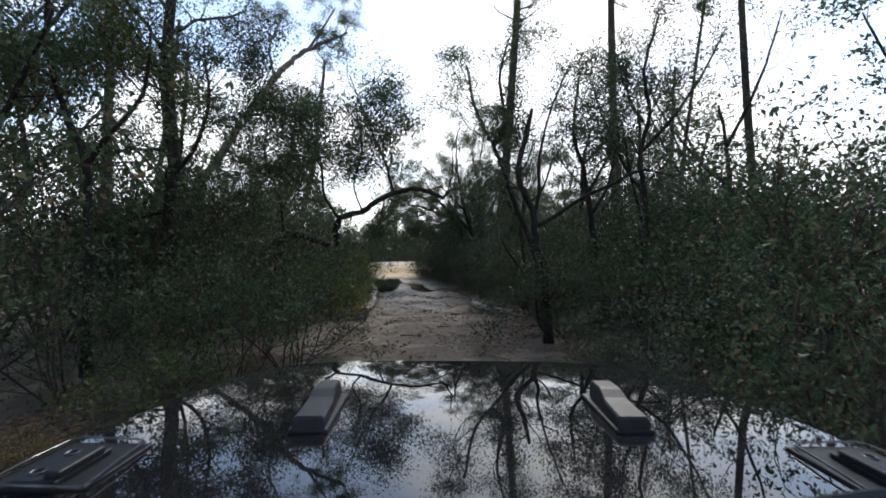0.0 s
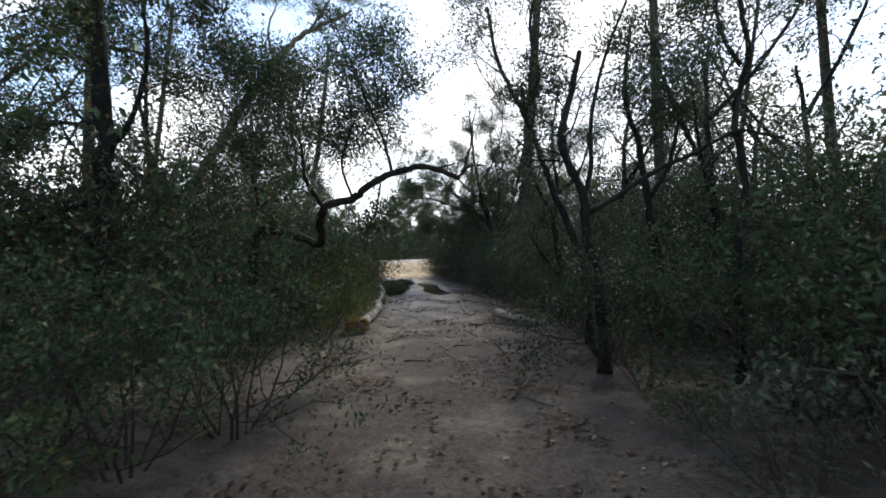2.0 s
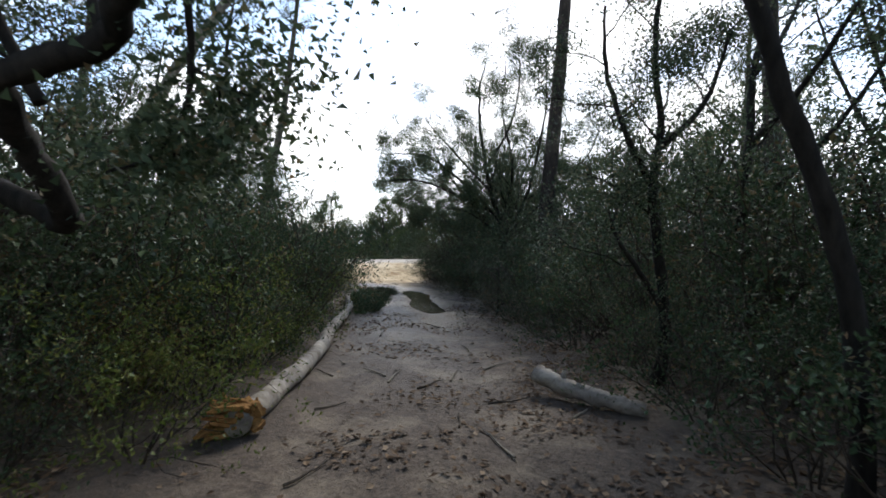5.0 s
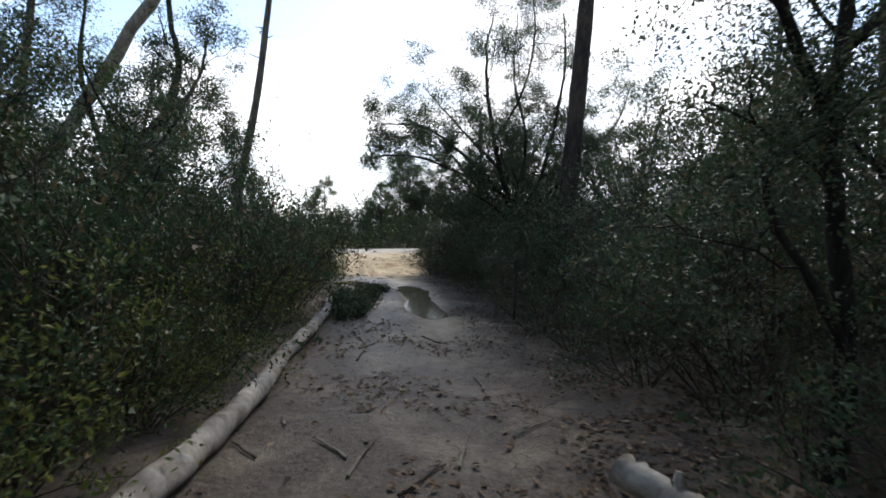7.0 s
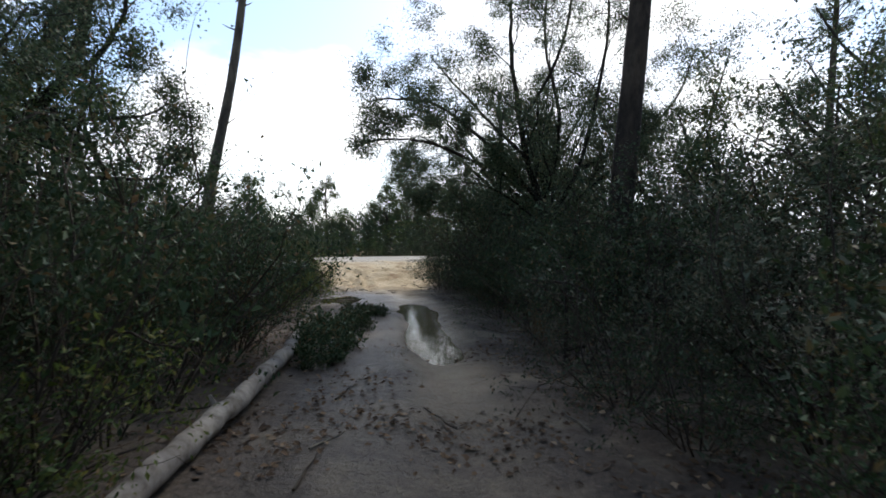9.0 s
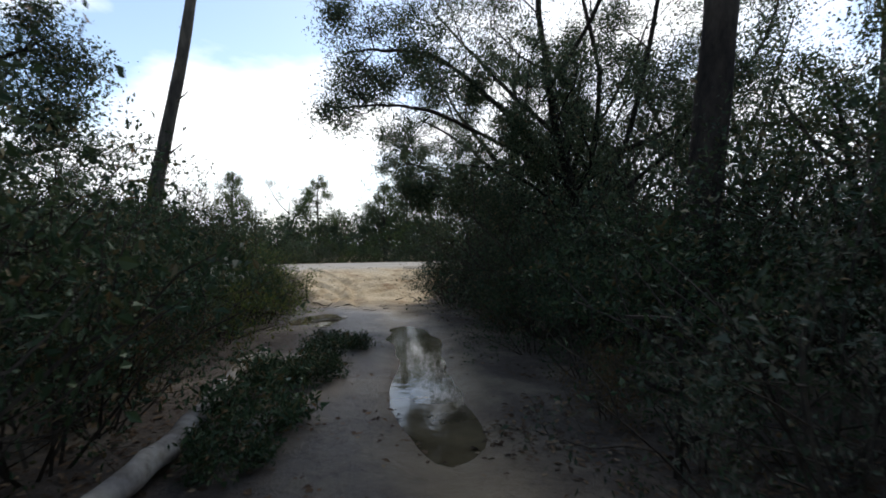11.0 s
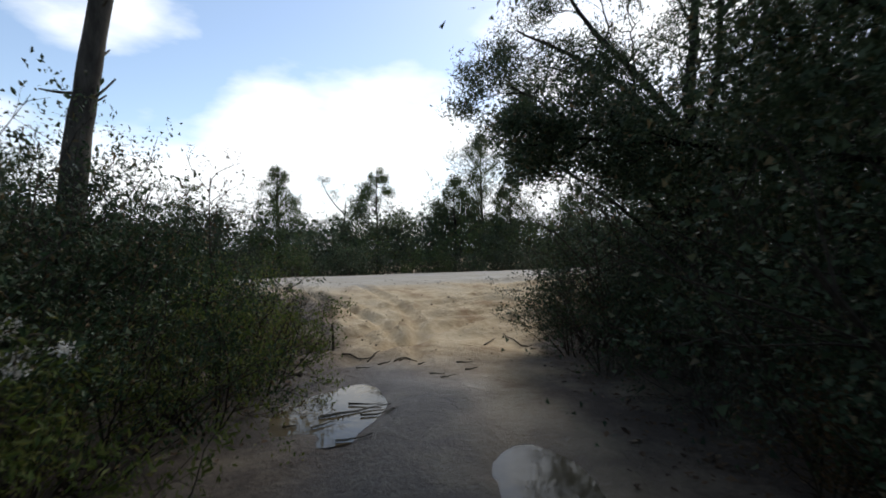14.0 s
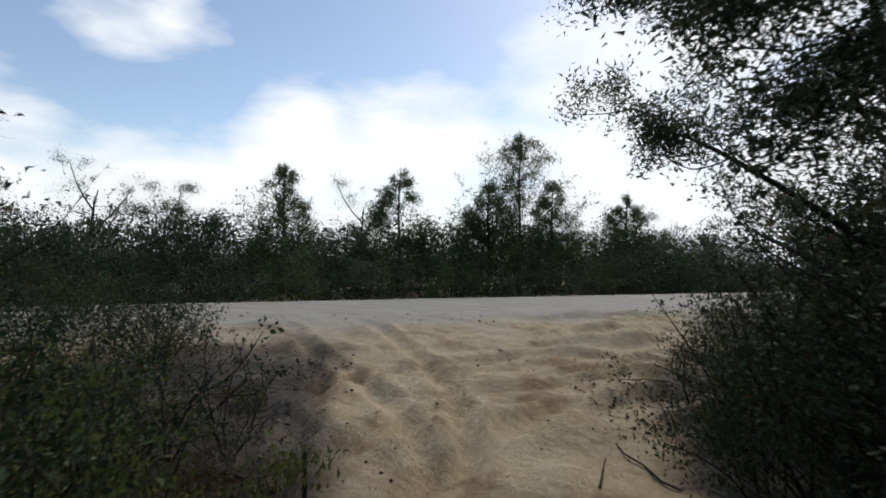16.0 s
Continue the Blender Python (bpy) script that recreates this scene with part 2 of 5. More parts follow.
GROUND, ROAD, WATER = ground_material(), road_material(), water_material()


# ---- builders ----
def mesh_of(name, verts, faces, material, smooth=False):
    me = bpy.data.meshes.new(name)
    me.from_pydata(np.asarray(verts).tolist(), [], faces if isinstance(faces, list) else faces.tolist())
    me.materials.append(material)
    if smooth:
        me.shade_smooth()
    return me


def part(name, mesh, parent, label=""):
    ob = new(name, mesh)
    ob.parent = parent
    if label:
        ob["label"] = label
    if name in ("branchwork", "foliage", "crown", "needle_crown", "blade_tuft", "seed_tuft", "torn_end"):
        ob["kind"] = "stuff"
    return ob


def thing(name, m, label, category, group="", kind=""):
    ob = new(name)
    ob.empty_display_size = 0.2
    ob.matrix_basis = m
    return tagged(ob, label, category, group, kind)


def unit(v):
    return v / (np.linalg.norm(v) + 1e-9)


def curve_through(points, per=5):
    """A smooth line through the points."""
    p = np.array(points, float)
    p = np.vstack([2 * p[0] - p[1], p, 2 * p[-1] - p[-2]])
    out = []
    for i in range(1, len(p) - 2):
        for u in np.linspace(0, 1, per, endpoint=False):
            a, b, c, d = p[i - 1], p[i], p[i + 1], p[i + 2]
            out.append(0.5 * (2 * b + (c - a) * u + (2 * a - 5 * b + 4 * c - d) * u**2 + (3 * b - a - 3 * c + d) * u**3))
    out.append(p[-2])
    return np.array(out)


def tubes(strands):
    """Vertices and faces of tapering round strands: (points, radii, sides, knobbly)."""
    V, F, base = [], [], 0
    for pts, radii, sides, knob in strands:
        pts = np.asarray(pts, float)
        tang = np.gradient(pts, axis=0)
        side = unit(np.cross(tang[0], (0.31, 0.95, 0.1)))
        for i, (p, r) in enumerate(zip(pts, radii)):
            t = unit(tang[i])
            side = unit(side - t * (side @ t))
            up = np.cross(t, side)
            a = np.arange(sides) * 2 * math.pi / sides
            rr = r * (1 + knob * np.sin(a * 2 + i * 1.7) + knob * 0.7 * np.sin(a * 3 - i * 0.9))
            V.append(p + rr[:, None] * (np.cos(a)[:, None] * side + np.sin(a)[:, None] * up))
        n = len(pts)
        for i in range(n - 1):
            for k in range(sides):
                k2 = (k + 1) % sides
                F.append((base + i * sides + k, base + i * sides + k2, base + (i + 1) * sides + k2, base + (i + 1) * sides + k))
        if sides > 3:
            F.append(tuple(base + (n - 1) * sides + k for k in range(sides)))
            F.append(tuple(base + k for k in reversed(range(sides))))
        base += n * sides
    return np.vstack(V), F


def leaves(rng, at, length, width, up=0.25, vary=0.35, along=None, shape=4):
    """Leaf blades at the points. shape 3: small pointed blades, 4: folded blades, 6: oval folded blades."""
    n = len(at)
    d = rng.normal(size=(n, 3))
    d[:, 2] += up
    if along is not None:
        d += along
    d /= np.linalg.norm(d, axis=1, keepdims=True)
    q = rng.normal(size=(n, 3)) + (0, 0, 0.9)
    s = np.cross(d, q)
    s /= np.linalg.norm(s, axis=1, keepdims=True) + 1e-9
    nn = np.cross(s, d)
    k = 1 + vary * rng.normal(size=(n, 1)).clip(-1.6, 1.6)
    L, W = length * k, width * k
    if shape == 3:
        rows = [at + d * L * 0.3 + s * W / 2, at + d * L * 0.3 - s * W / 2, at + d * L]
    elif shape == 4:
        rows = [at, at + d * L * 0.5 + s * W / 2 + nn * W * 0.22, at + d * L - nn * W * 0.15, at + d * L * 0.5 - s * W / 2 + nn * W * 0.22]
    else:
        rows = [at, at + d * L * 0.3 + s * W * 0.44 + nn * W * 0.2, at + d * L * 0.7 + s * W * 0.42 + nn * W * 0.14, at + d * L - nn * W * 0.15,
                at + d * L * 0.7 - s * W * 0.42 + nn * W * 0.14, at + d * L * 0.3 - s * W * 0.44 + nn * W * 0.2]
    return np.stack(rows, 1).reshape(-1, 3), np.arange(shape * n).reshape(n, shape)


def together(*groups):
    """Several (vertices, faces) as one."""
    V, F, base = [], [], 0
    for v, f in groups:
        V.append(v)
        F += (np.asarray(f) + base).tolist()
        base += len(v)
    return np.vstack(V), F


def grow(rng, p, d, length, r, level, strands, tips, crook=0.22, lift=0.05, spread=0.9, kids=5, first=0.25, steps=5, twig=0.35, gap=0.15, bare=False):
    """A crooked branch with its side branches; the ends are gathered in tips. gap: the share of side branches that carry no leaves."""
    p, d = np.array(p, float), unit(np.array(d, float))
    pts, dirs = [p.copy()], [d.copy()]
    n = steps if level else 3
    for i in range(n):
        d = unit(d + rng.normal(size=3) * crook + np.array((0, 0, lift)))
        p = p + d * length / n
        pts.append(p.copy()), dirs.append(d.copy())
    if level or rng.random() < twig:
        rad = np.linspace(r, r * (0.4 if level else 0.3), n + 1)
        strands.append((pts, rad, 7 if r > 0.05 else 5 if r > 0.025 else 3, 0.06 if r > 0.03 else 0))
    if level == 0:
        if not bare:
            tips.extend(pts[1:])
        return
    if level == 1 and rng.random() < gap:
        bare = True
    if not bare:
        tips.append(pts[-1])
    for k in range(kids):
        u = first + (1 - first) * (k + rng.uniform(0.2, 0.9)) / kids
        j = min(int(u * n), n - 1)
        f = u * n - j
        at = pts[j] * (1 - f) + pts[j + 1] * f
        side = rng.normal(size=3)
        side -= dirs[j] * (side @ dirs[j])
        way = unit(dirs[j] * rng.uniform(0.5, 1.0) + unit(side) * spread)
        grow(rng, at, way, length * rng.uniform(0.42, 0.68) * (1.15 - 0.45 * u), r * 0.45, level - 1, strands, tips, crook * 1.1, lift, spread, max(3, kids - 1), 0.2, steps, twig, gap, bare)


def foliage(rng, tips, per, sigma, length, width, up=0.25, droop=0.0, share=0.5, shape=4):
    """Leaves gathered in clumps round a share of the twig ends."""
    t = np.array(tips)
    t = t[rng.random(len(t)) < share]
    count = rng.integers(max(1, int(per / share * 0.5)), int(per / share * 1.5) + 2, len(t))
    wide = np.repeat(sigma * rng.uniform(0.55, 1.25, len(t)), count)[:, None]
    t = np.repeat(t, count, axis=0)
    t = t + rng.normal(size=t.shape) * wide * (1.15, 1.15, 0.8)
    t[:, 2] = np.maximum(t[:, 2], 0.02)
    return leaves(rng, t, length, width, up - droop, shape=shape)


def heart(rng, tips, count, length, width, low=0.75, pull=0.8):
    """Large leaves deep inside a plant, below its outer sprays, added to darken it."""
    t = np.array(tips)
    t = t[t[:, 2] < low * t[:, 2].max()]
    t = t[rng.integers(0, len(t), count)] * (pull, pull, 1) + rng.normal(size=(count, 3)) * 0.12
    t[:, 2] = np.maximum(t[:, 2], 0.03)
    return leaves(rng, t, length, width, 0.1, shape=3)


# ---- lie of the land ----
TABLE = np.random.default_rng(3).random((64, 64))


def rough(x, y, size, seed=0):
    """Smooth random unevenness, about -1 to 1, with lumps of that size."""
    u, v = np.asarray(x) / size + seed * 7.31, np.asarray(y) / size + seed * 3.77
    i, j = np.floor(u).astype(int), np.floor(v).astype(int)
    f, g = u - i, v - j
    f, g = f * f * (3 - 2 * f), g * g * (3 - 2 * g)
    a, b = TABLE[i % 64, j % 64], TABLE[(i + 1) % 64, j % 64]
    c, d = TABLE[i % 64, (j + 1) % 64], TABLE[(i + 1) % 64, (j + 1) % 64]
    return 2 * ((a * (1 - f) + b * f) * (1 - g) + (c * (1 - f) + d * f) * g) - 1


def step(a, b, x):
    t = np.clip((np.asarray(x, float) - a) / (b - a), 0, 1)
    return t * t * (3 - 2 * t)


ROAD_AT, ROAD_TURN = np.array((-8.0, 41.6)), radians(42)   # a point of the road's far edge; its heading from +x
ROAD_ALONG = np.array((math.cos(ROAD_TURN), math.sin(ROAD_TURN)))
ROAD_ACROSS = np.array((-math.sin(ROAD_TURN), math.cos(ROAD_TURN)))
CREST = 0.68


def across(x, y):
    """Metres past the road's far edge, square to it."""
    return (np.asarray(x) - ROAD_AT[0]) * ROAD_ACROSS[0] + (np.asarray(y) - ROAD_AT[1]) * ROAD_ACROSS[1]


def road_point(u, s):
    q = ROAD_AT + ROAD_ALONG * u + ROAD_ACROSS * s
    return float(q[0]), float(q[1])


RUT_Y = (-60, 0, 10, 14, 17, 20, 24, 26.3, 30)
RUT_X = (0.9, 0.72, 0.55, 0.2, -0.2, -0.62, -1.2, -1.6, -2.6)


def rut(y):
    return np.interp(y, RUT_Y, RUT_X)


def height(x, y):
    x, y = np.asarray(x, float), np.asarray(y, float)
    s = across(x, y)
    z = CREST * step(-12.6, -4.2, s) - 0.3 * step(0.0, 1.4, s)
    near = step(-1.0, -14, s)
    z = z + 0.035 * rough(x, y, 0.9, 1) * near + 0.09 * rough(x, y, 5, 2) * near * step(2, 5, np.abs(x - rut(y) + 0.85))
    z = z + 0.03 * rough(x, y, 0.55, 3) * step(-14, -11, s) * step(-1.0, -4.5, s)
    u, v = (x * 0.8 + y * 0.6) / 4.0, (-x * 0.6 + y * 0.8)
    churn = step(-12.5, -10.5, s) * step(-3.6, -5.5, s)
    z = z + churn * (0.05 * rough(u, v / 0.42, 1, 31) + 0.03 * rough((x * 0.95 - y * 0.3) / 3.2, (x * 0.3 + y * 0.95) / 0.5, 1, 32) + 0.02 * rough(x, y, 0.3, 33))
    # furrows left by wheels turning onto the road, and a gnawed bank at the fan's edge
    for cx, cy, r in ((4.5, 28.0, 7.2), (4.5, 28.0, 8.9), (2.0, 27.0, 8.0), (2.0, 27.0, 9.6), (-13.5, 28.5, 8.4), (-13.5, 28.5, 10.1), (-12, 26, 9.3)):
        q = np.hypot(x - cx, y - cy) - r + 0.12 * rough(x, y, 1.2, 34)
        z = z + churn * (0.055 * np.exp(-((np.abs(q) - 0.25) / 0.1) ** 2) - 0.08 * np.exp(-(q / 0.15) ** 2))
    bank = churn * step(-4.5, -1.5, x) * step(31, 33.5, y)
    z = z + bank * 0.15 * (1 - np.abs(rough((x * 0.74 + y * 0.67) / 2.6, (-x * 0.67 + y * 0.74) / 0.34, 1, 35)) * 2)
    fade = step(31, 27, y)
    for off, deep in ((0.0, 0.05), (-1.72, 0.045)):
        z = z - deep * np.exp(-((x - rut(y) - off) / 0.27) ** 2) * fade
    z = z - 0.10 * np.exp(-((x - rut(y)) / (0.42 + 0.12 * rough(y, 0 * y, 1.3, 5) + 0.1 * rough(x, y, 0.45, 38))) ** 4) * step(19.6, 21.8, y) * step(27.3, 26.2, y)
    z = z - 0.10 * np.exp(-(((x + 3.85) / (0.62 + 0.16 * rough(x, y, 0.5, 36))) ** 2 + ((y - 27.55) / (0.85 + 0.2 * rough(x, y, 0.4, 37))) ** 2) ** 2)
    return z


def ground_z(x, y):
    return float(height(x, y))


def build_ground():
    def line(lo, hi, fine, far):
        inner = np.arange(lo, hi, fine)
        grow_by = np.cumsum(0.25 * 1.22 ** np.arange(60))
        out = grow_by[grow_by < far]
        return np.concatenate([lo - out[::-1], inner, hi + out])
    xs, ys = line(-13.0, 5.0, 0.125, 3000), line(-3.0, 46.0, 0.18, 3000)
    ys = np.unique(np.concatenate([ys, np.arange(28.0, 40.0, 0.18) + 0.09]))
    X, Y = np.meshgrid(xs, ys)
    x, y = X.ravel(), Y.ravel()
    nx, ny = len(xs), len(ys)
    k = (np.arange(ny - 1)[:, None] * nx + np.arange(nx - 1)).ravel()
    me = mesh_of("ground", np.stack([x, y, height(x, y)], 1), np.stack([k, k + 1, k + nx + 1, k + nx], 1), GROUND, True)
    s = across(x, y)
    mid = x - rut(y) + 0.86
    on_track = step(1.9, 1.1, np.abs(mid + 0.25 * rough(x, y, 1.1, 6))) * step(33, 28, y)
    left, right = np.interp(y, (26, 30, 34, 38), (-4.2, -5.2, -6.6, -14)), np.interp(y, (26, 31, 34, 38), (-2.0, -1.6, -1.6, 0.6))
    fan = step(-0.3, 0.5, x - left + 0.4 * rough(x, y, 0.8, 7)) * step(0.4, -0.4, x - right + 0.4 * rough(x, y, 0.7, 8)) * step(28.6, 30.6, y + 0.6 * rough(x, y, 1.0, 9))
    verge = step(-7.5, -5.5, s + 0.8 * rough(x, y, 2.5, 10)) * step(0.5, -0.1, s)
    strip = 0.75 * np.exp(-((x - rut(y) - 0.1) / 0.5) ** 2) * step(16, 22, y) * step(31, 29, y)
    sand = np.maximum(np.maximum(fan, verge), strip)
    wet = np.exp(-((x - rut(y)) / 0.75) ** 2) * step(15, 19, y) * step(29.5, 27, y)
    wet = np.maximum(wet, np.exp(-(((x + 3.85) / 1.0) ** 2 + ((y - 27.6) / 1.2) ** 2)))
    wet = np.maximum(wet, 0.8 * step(1.5, 0.6, np.abs(mid)) * step(11, 18, y) * step(30.5, 28.5, y))
    packed = step(-6.6, -4.0, s + 0.7 * rough(x, y, 1.6, 11)) * step(0.6, 0.2, s)
    for name, values in (("track", on_track), ("sand", sand), ("wet", wet), ("packed", packed)):
        me.attributes.new(name, "FLOAT", "POINT").data.foreach_set("value", values.astype(np.float32))
    ob = new("ground", me)
    tagged(ob, "dark leaf-strewn forest floor with rutted track and churned yellow sand", "ground", kind="structure")


def build_road():
    us, ss = np.arange(-70, 90, 0.6), np.linspace(-4.4, 0.25, 12)
    U, S = np.meshgrid(us, ss)
    x = ROAD_AT[0] + ROAD_ALONG[0] * U + ROAD_ACROSS[0] * S
    y = ROAD_AT[1] + ROAD_ALONG[1] * U + ROAD_ACROSS[1] * S
    edge = step(-4.4, -3.0, S + 0.5 * rough(x, y, 1.4, 12)) - step(0.1, 0.25, S)
    z = height(x, y) - 0.03 + edge * 0.05 + 0.012 * rough(x, y, 0.7, 4)
    n = len(us)
    k = (np.arange(len(ss) - 1)[:, None] * n + np.arange(n - 1)).ravel()
    me = mesh_of("road", np.stack([x.ravel(), y.ravel(), z.ravel()], 1), np.stack([k, k + 1, k + n + 1, k + n], 1), ROAD, True)
    tagged(new("road", me), "pale graded sand road crossing beyond the track", "road", kind="structure")


def build_water():
    ys = np.linspace(19.8, 27.6, 60)
    V, F = [], []
    for i, y in enumerate(ys):
        w = 0.75
        V += [(float(rut(y)) - w, y, -0.062), (float(rut(y)) + w, y, -0.062)]
        if i:
            F.append((2 * i - 2, 2 * i - 1, 2 * i + 1, 2 * i))
    tagged(new("rut_puddle", mesh_of("rut_puddle", V, F, WATER)), "long brown puddle standing in the wheel rut", "puddle", "puddles on the track", "structure")
    a = np.linspace(0, 2 * math.pi, 32, endpoint=False)
    V = np.stack([-3.85 + 0.85 * np.cos(a), 27.55 + 1.1 * np.sin(a), 0 * a - 0.045], 1)
    tagged(new("small_puddle", mesh_of("small_puddle", V, [tuple(range(32))], WATER)), "small bright puddle in the other wheel rut", "puddle", "puddles on the track", "structure")


build_ground()
build_road()
build_water()


# ---- plants: builders ----
def shrub(seed, tall, stems, leaf, size, label, bark=None, per=6, sigma=0.1, kids=5, wide=0.9, gap=0.1, twig=0.3, group="shrubs beside the track", name="shrub", shape=4, deep=(200, 0.085, 0.05)):
    """A shrub of many stems, at the origin."""
    rng = np.random.default_rng(seed)
    strands, tips = [], []
    for k in range(stems):
        a = 2 * math.pi * (k + rng.uniform(-0.4, 0.4)) / stems
        lean = rng.uniform(0.15, 1.15) * wide
        way = np.array((math.cos(a) * lean, math.sin(a) * lean, 1.0))
        grow(rng, (0.16 * math.cos(a), 0.16 * math.sin(a), -0.05), way, tall * rng.uniform(0.62, 0.95) / (1 + 0.18 * lean), 0.010 + 0.004 * tall, 2, strands, tips, 0.2, 0.03, 0.85, kids, 0.08, 4, twig, gap)
    ob = thing(name, Matrix(), label, "shrub", group)
    V, F = tubes(strands)
    part("branchwork", mesh_of("branchwork", V, F, bark or TWIG), ob)
    V, F = together(foliage(rng, np.array(tips), per, sigma, *size, shape=shape), heart(rng, tips, *deep))
    part("foliage", mesh_of("foliage", V, F, leaf), ob)
    return ob


def wood_tree(name, seed, lines, label, category="tree", bark=None, leaf=None, limbs=6, reach=2.4, level=2, kids=5, per=7, sigma=0.15, size=(0.075, 0.034),
              up=0.35, sprout=(0.35, 1.0), group="trees beside the track", at=None, lift=0.04, crook=0.26, roots=True, droop=0.0, twig=0.45, gap=0.1, fine_leaf=0.68, many=3.3, share=0.45):
    """A tree from its trunk line and main limb lines, each ([points], base radius, end radius[, side branches[, their length]]); side branches and leaves grow from the upper part of each line."""
    rng = np.random.default_rng(seed)
    base = Vector(lines[0][0][0]) if at is None else Vector(at)
    ob = thing(name, Matrix.Translation(base), label, category, group)
    fine, tips = [], []
    for k, (points, r0, r1, *own) in enumerate(lines):
        c = curve_through(points) - np.array(base)
        c += rng.normal(size=c.shape) * r0 * 0.12
        rad = np.linspace(1, 0, len(c)) ** 0.8 * (r0 - r1) + r1
        if k == 0 and roots:
            rad[0] *= 1.5
            rad[1] *= 1.15
        V, F = tubes([(c, rad, 10, 0.07)])
        part("trunk" if k == 0 else "limb", mesh_of("trunk" if k == 0 else "limb", V, F, bark or BARK_OAK, True), ob)
        n = len(c)
        count = own[0] if own else limbs if k == 0 else max(2, int(limbs * 0.7))
        for i in range(count):
            u = sprout[0] + (sprout[1] - sprout[0]) * (i + rng.uniform(0.1, 0.9)) / count
            j = min(int(u * (n - 1)), n - 2)
            tang = unit(c[j + 1] - c[j])
            side = rng.normal(size=3)
            side -= tang * (side @ tang)
            way = unit(tang * rng.uniform(0.3, 0.9) + unit(side) + np.array((0, 0, up)))
            grow(rng, c[j], way, (own[1] if len(own) > 1 else reach) * rng.uniform(0.55, 1.0) * (1.2 - 0.5 * u), min(0.05, max(0.012, rad[j] * 0.4)), level, fine, tips, crook, lift, 0.9, kids, 0.25, 5, twig, gap)
        tips.append(c[-1])
    V, F = tubes(fine)
    part("branchwork", mesh_of("branchwork", V, F, bark or BARK_OAK), ob)
    if per:
        V, F = foliage(rng, tips, per * many, sigma * 0.92, size[0] * fine_leaf, size[1] * fine_leaf * 1.05, 0.2, droop, share, 3)
        part("crown", mesh_of("crown", V, F, leaf or LEAF_OAK), ob)
    return ob


def pine(seed, line, r0, r1, label, whorls=16, start=0.55, reach=2.0, stubs=8, tuft=14, needle=0.2, bark=None, thick=0.012, group="pines", peak=1.25, loose=0.035):
    """A pine: a tall trunk with dead stubs below and tufted boughs above."""
    rng = np.random.default_rng(seed)
    base = Vector(line[0])
    ob = thing("pine_tree", Matrix.Translation(base), label, "pine tree", group)
    c = curve_through(line, 7) - np.array(base)
    rad = np.linspace(r0, r1, len(c))
    rad[0] *= 1.25
    V, F = tubes([(c, rad, 12, 0.03)])
    part("trunk", mesh_of("trunk", V, F, bark or BARK_PINE, True), ob)
    fine, tips = [], []
    for k in range(stubs):
        u = rng.uniform(0.18, start + 0.05)
        j = int(u * (len(c) - 1))
        a = rng.uniform(0, 2 * math.pi)
        w = np.array((math.cos(a), math.sin(a), rng.uniform(-0.2, 0.5)))
        L = rng.uniform(0.15, 0.7)
        p = c[j] + w * np.linspace(0, L, 4)[:, None] + np.array((0, 0, 1)) * (np.linspace(0, 1, 4)[:, None] ** 2) * rng.uniform(-0.1, 0.25)
        V, F = tubes([(p, np.linspace(0.03, 0.012, 4), 5, 0.1)])
        part("stub", mesh_of("stub", V, F, bark or BARK_PINE), ob)
    for k in range(whorls):
        u = start + (1 - start) * ((k + rng.uniform(0, 1)) / whorls) ** (1.35 if peak < 1.2 else 1.0)
        j = min(int(u * (len(c) - 1)), len(c) - 2)
        for b in range(rng.integers(2, 4)):
            a = rng.uniform(0, 2 * math.pi)
            way = (math.cos(a), math.sin(a), rng.uniform(0.0, 0.6))
            grow(rng, c[j], way, reach * rng.uniform(0.6, 1) * (peak - u), max(0.01, rad[j] * 0.3), 1, fine, tips, 0.14, 0.06, 0.7, 5, 0.35, 4, 0.4, 0.0)
    if fine:
        V, F = tubes(fine)
        part("branchwork", mesh_of("branchwork", V, F, bark or BARK_PINE), ob)
        tips = np.array(tips)
        if peak < 1.2:     # young pines carry their needles at the ends of the boughs
            tips = tips[rng.random(len(tips)) < np.clip(np.hypot(tips[:, 0], tips[:, 1]) / 0.6, 0.25, 1)]
        t = np.repeat(tips, tuft, axis=0) + rng.normal(size=(len(tips) * tuft, 3)) * loose
        V, F = leaves(rng, t, needle, thick, 0.5, shape=3)
        part("needle_crown", mesh_of("needle_crown", V, F, NEEDLE), ob)
    return ob


def stand(x, y, size=1.0, turn=0.0, tall=1.0, sink=0.03, lean=0.0):
    """The pose of a plant on the ground."""
    return pose(x, y, ground_z(x, y) - sink, lean, 0, turn) @ Matrix.Diagonal((size, size, size * tall, 1))


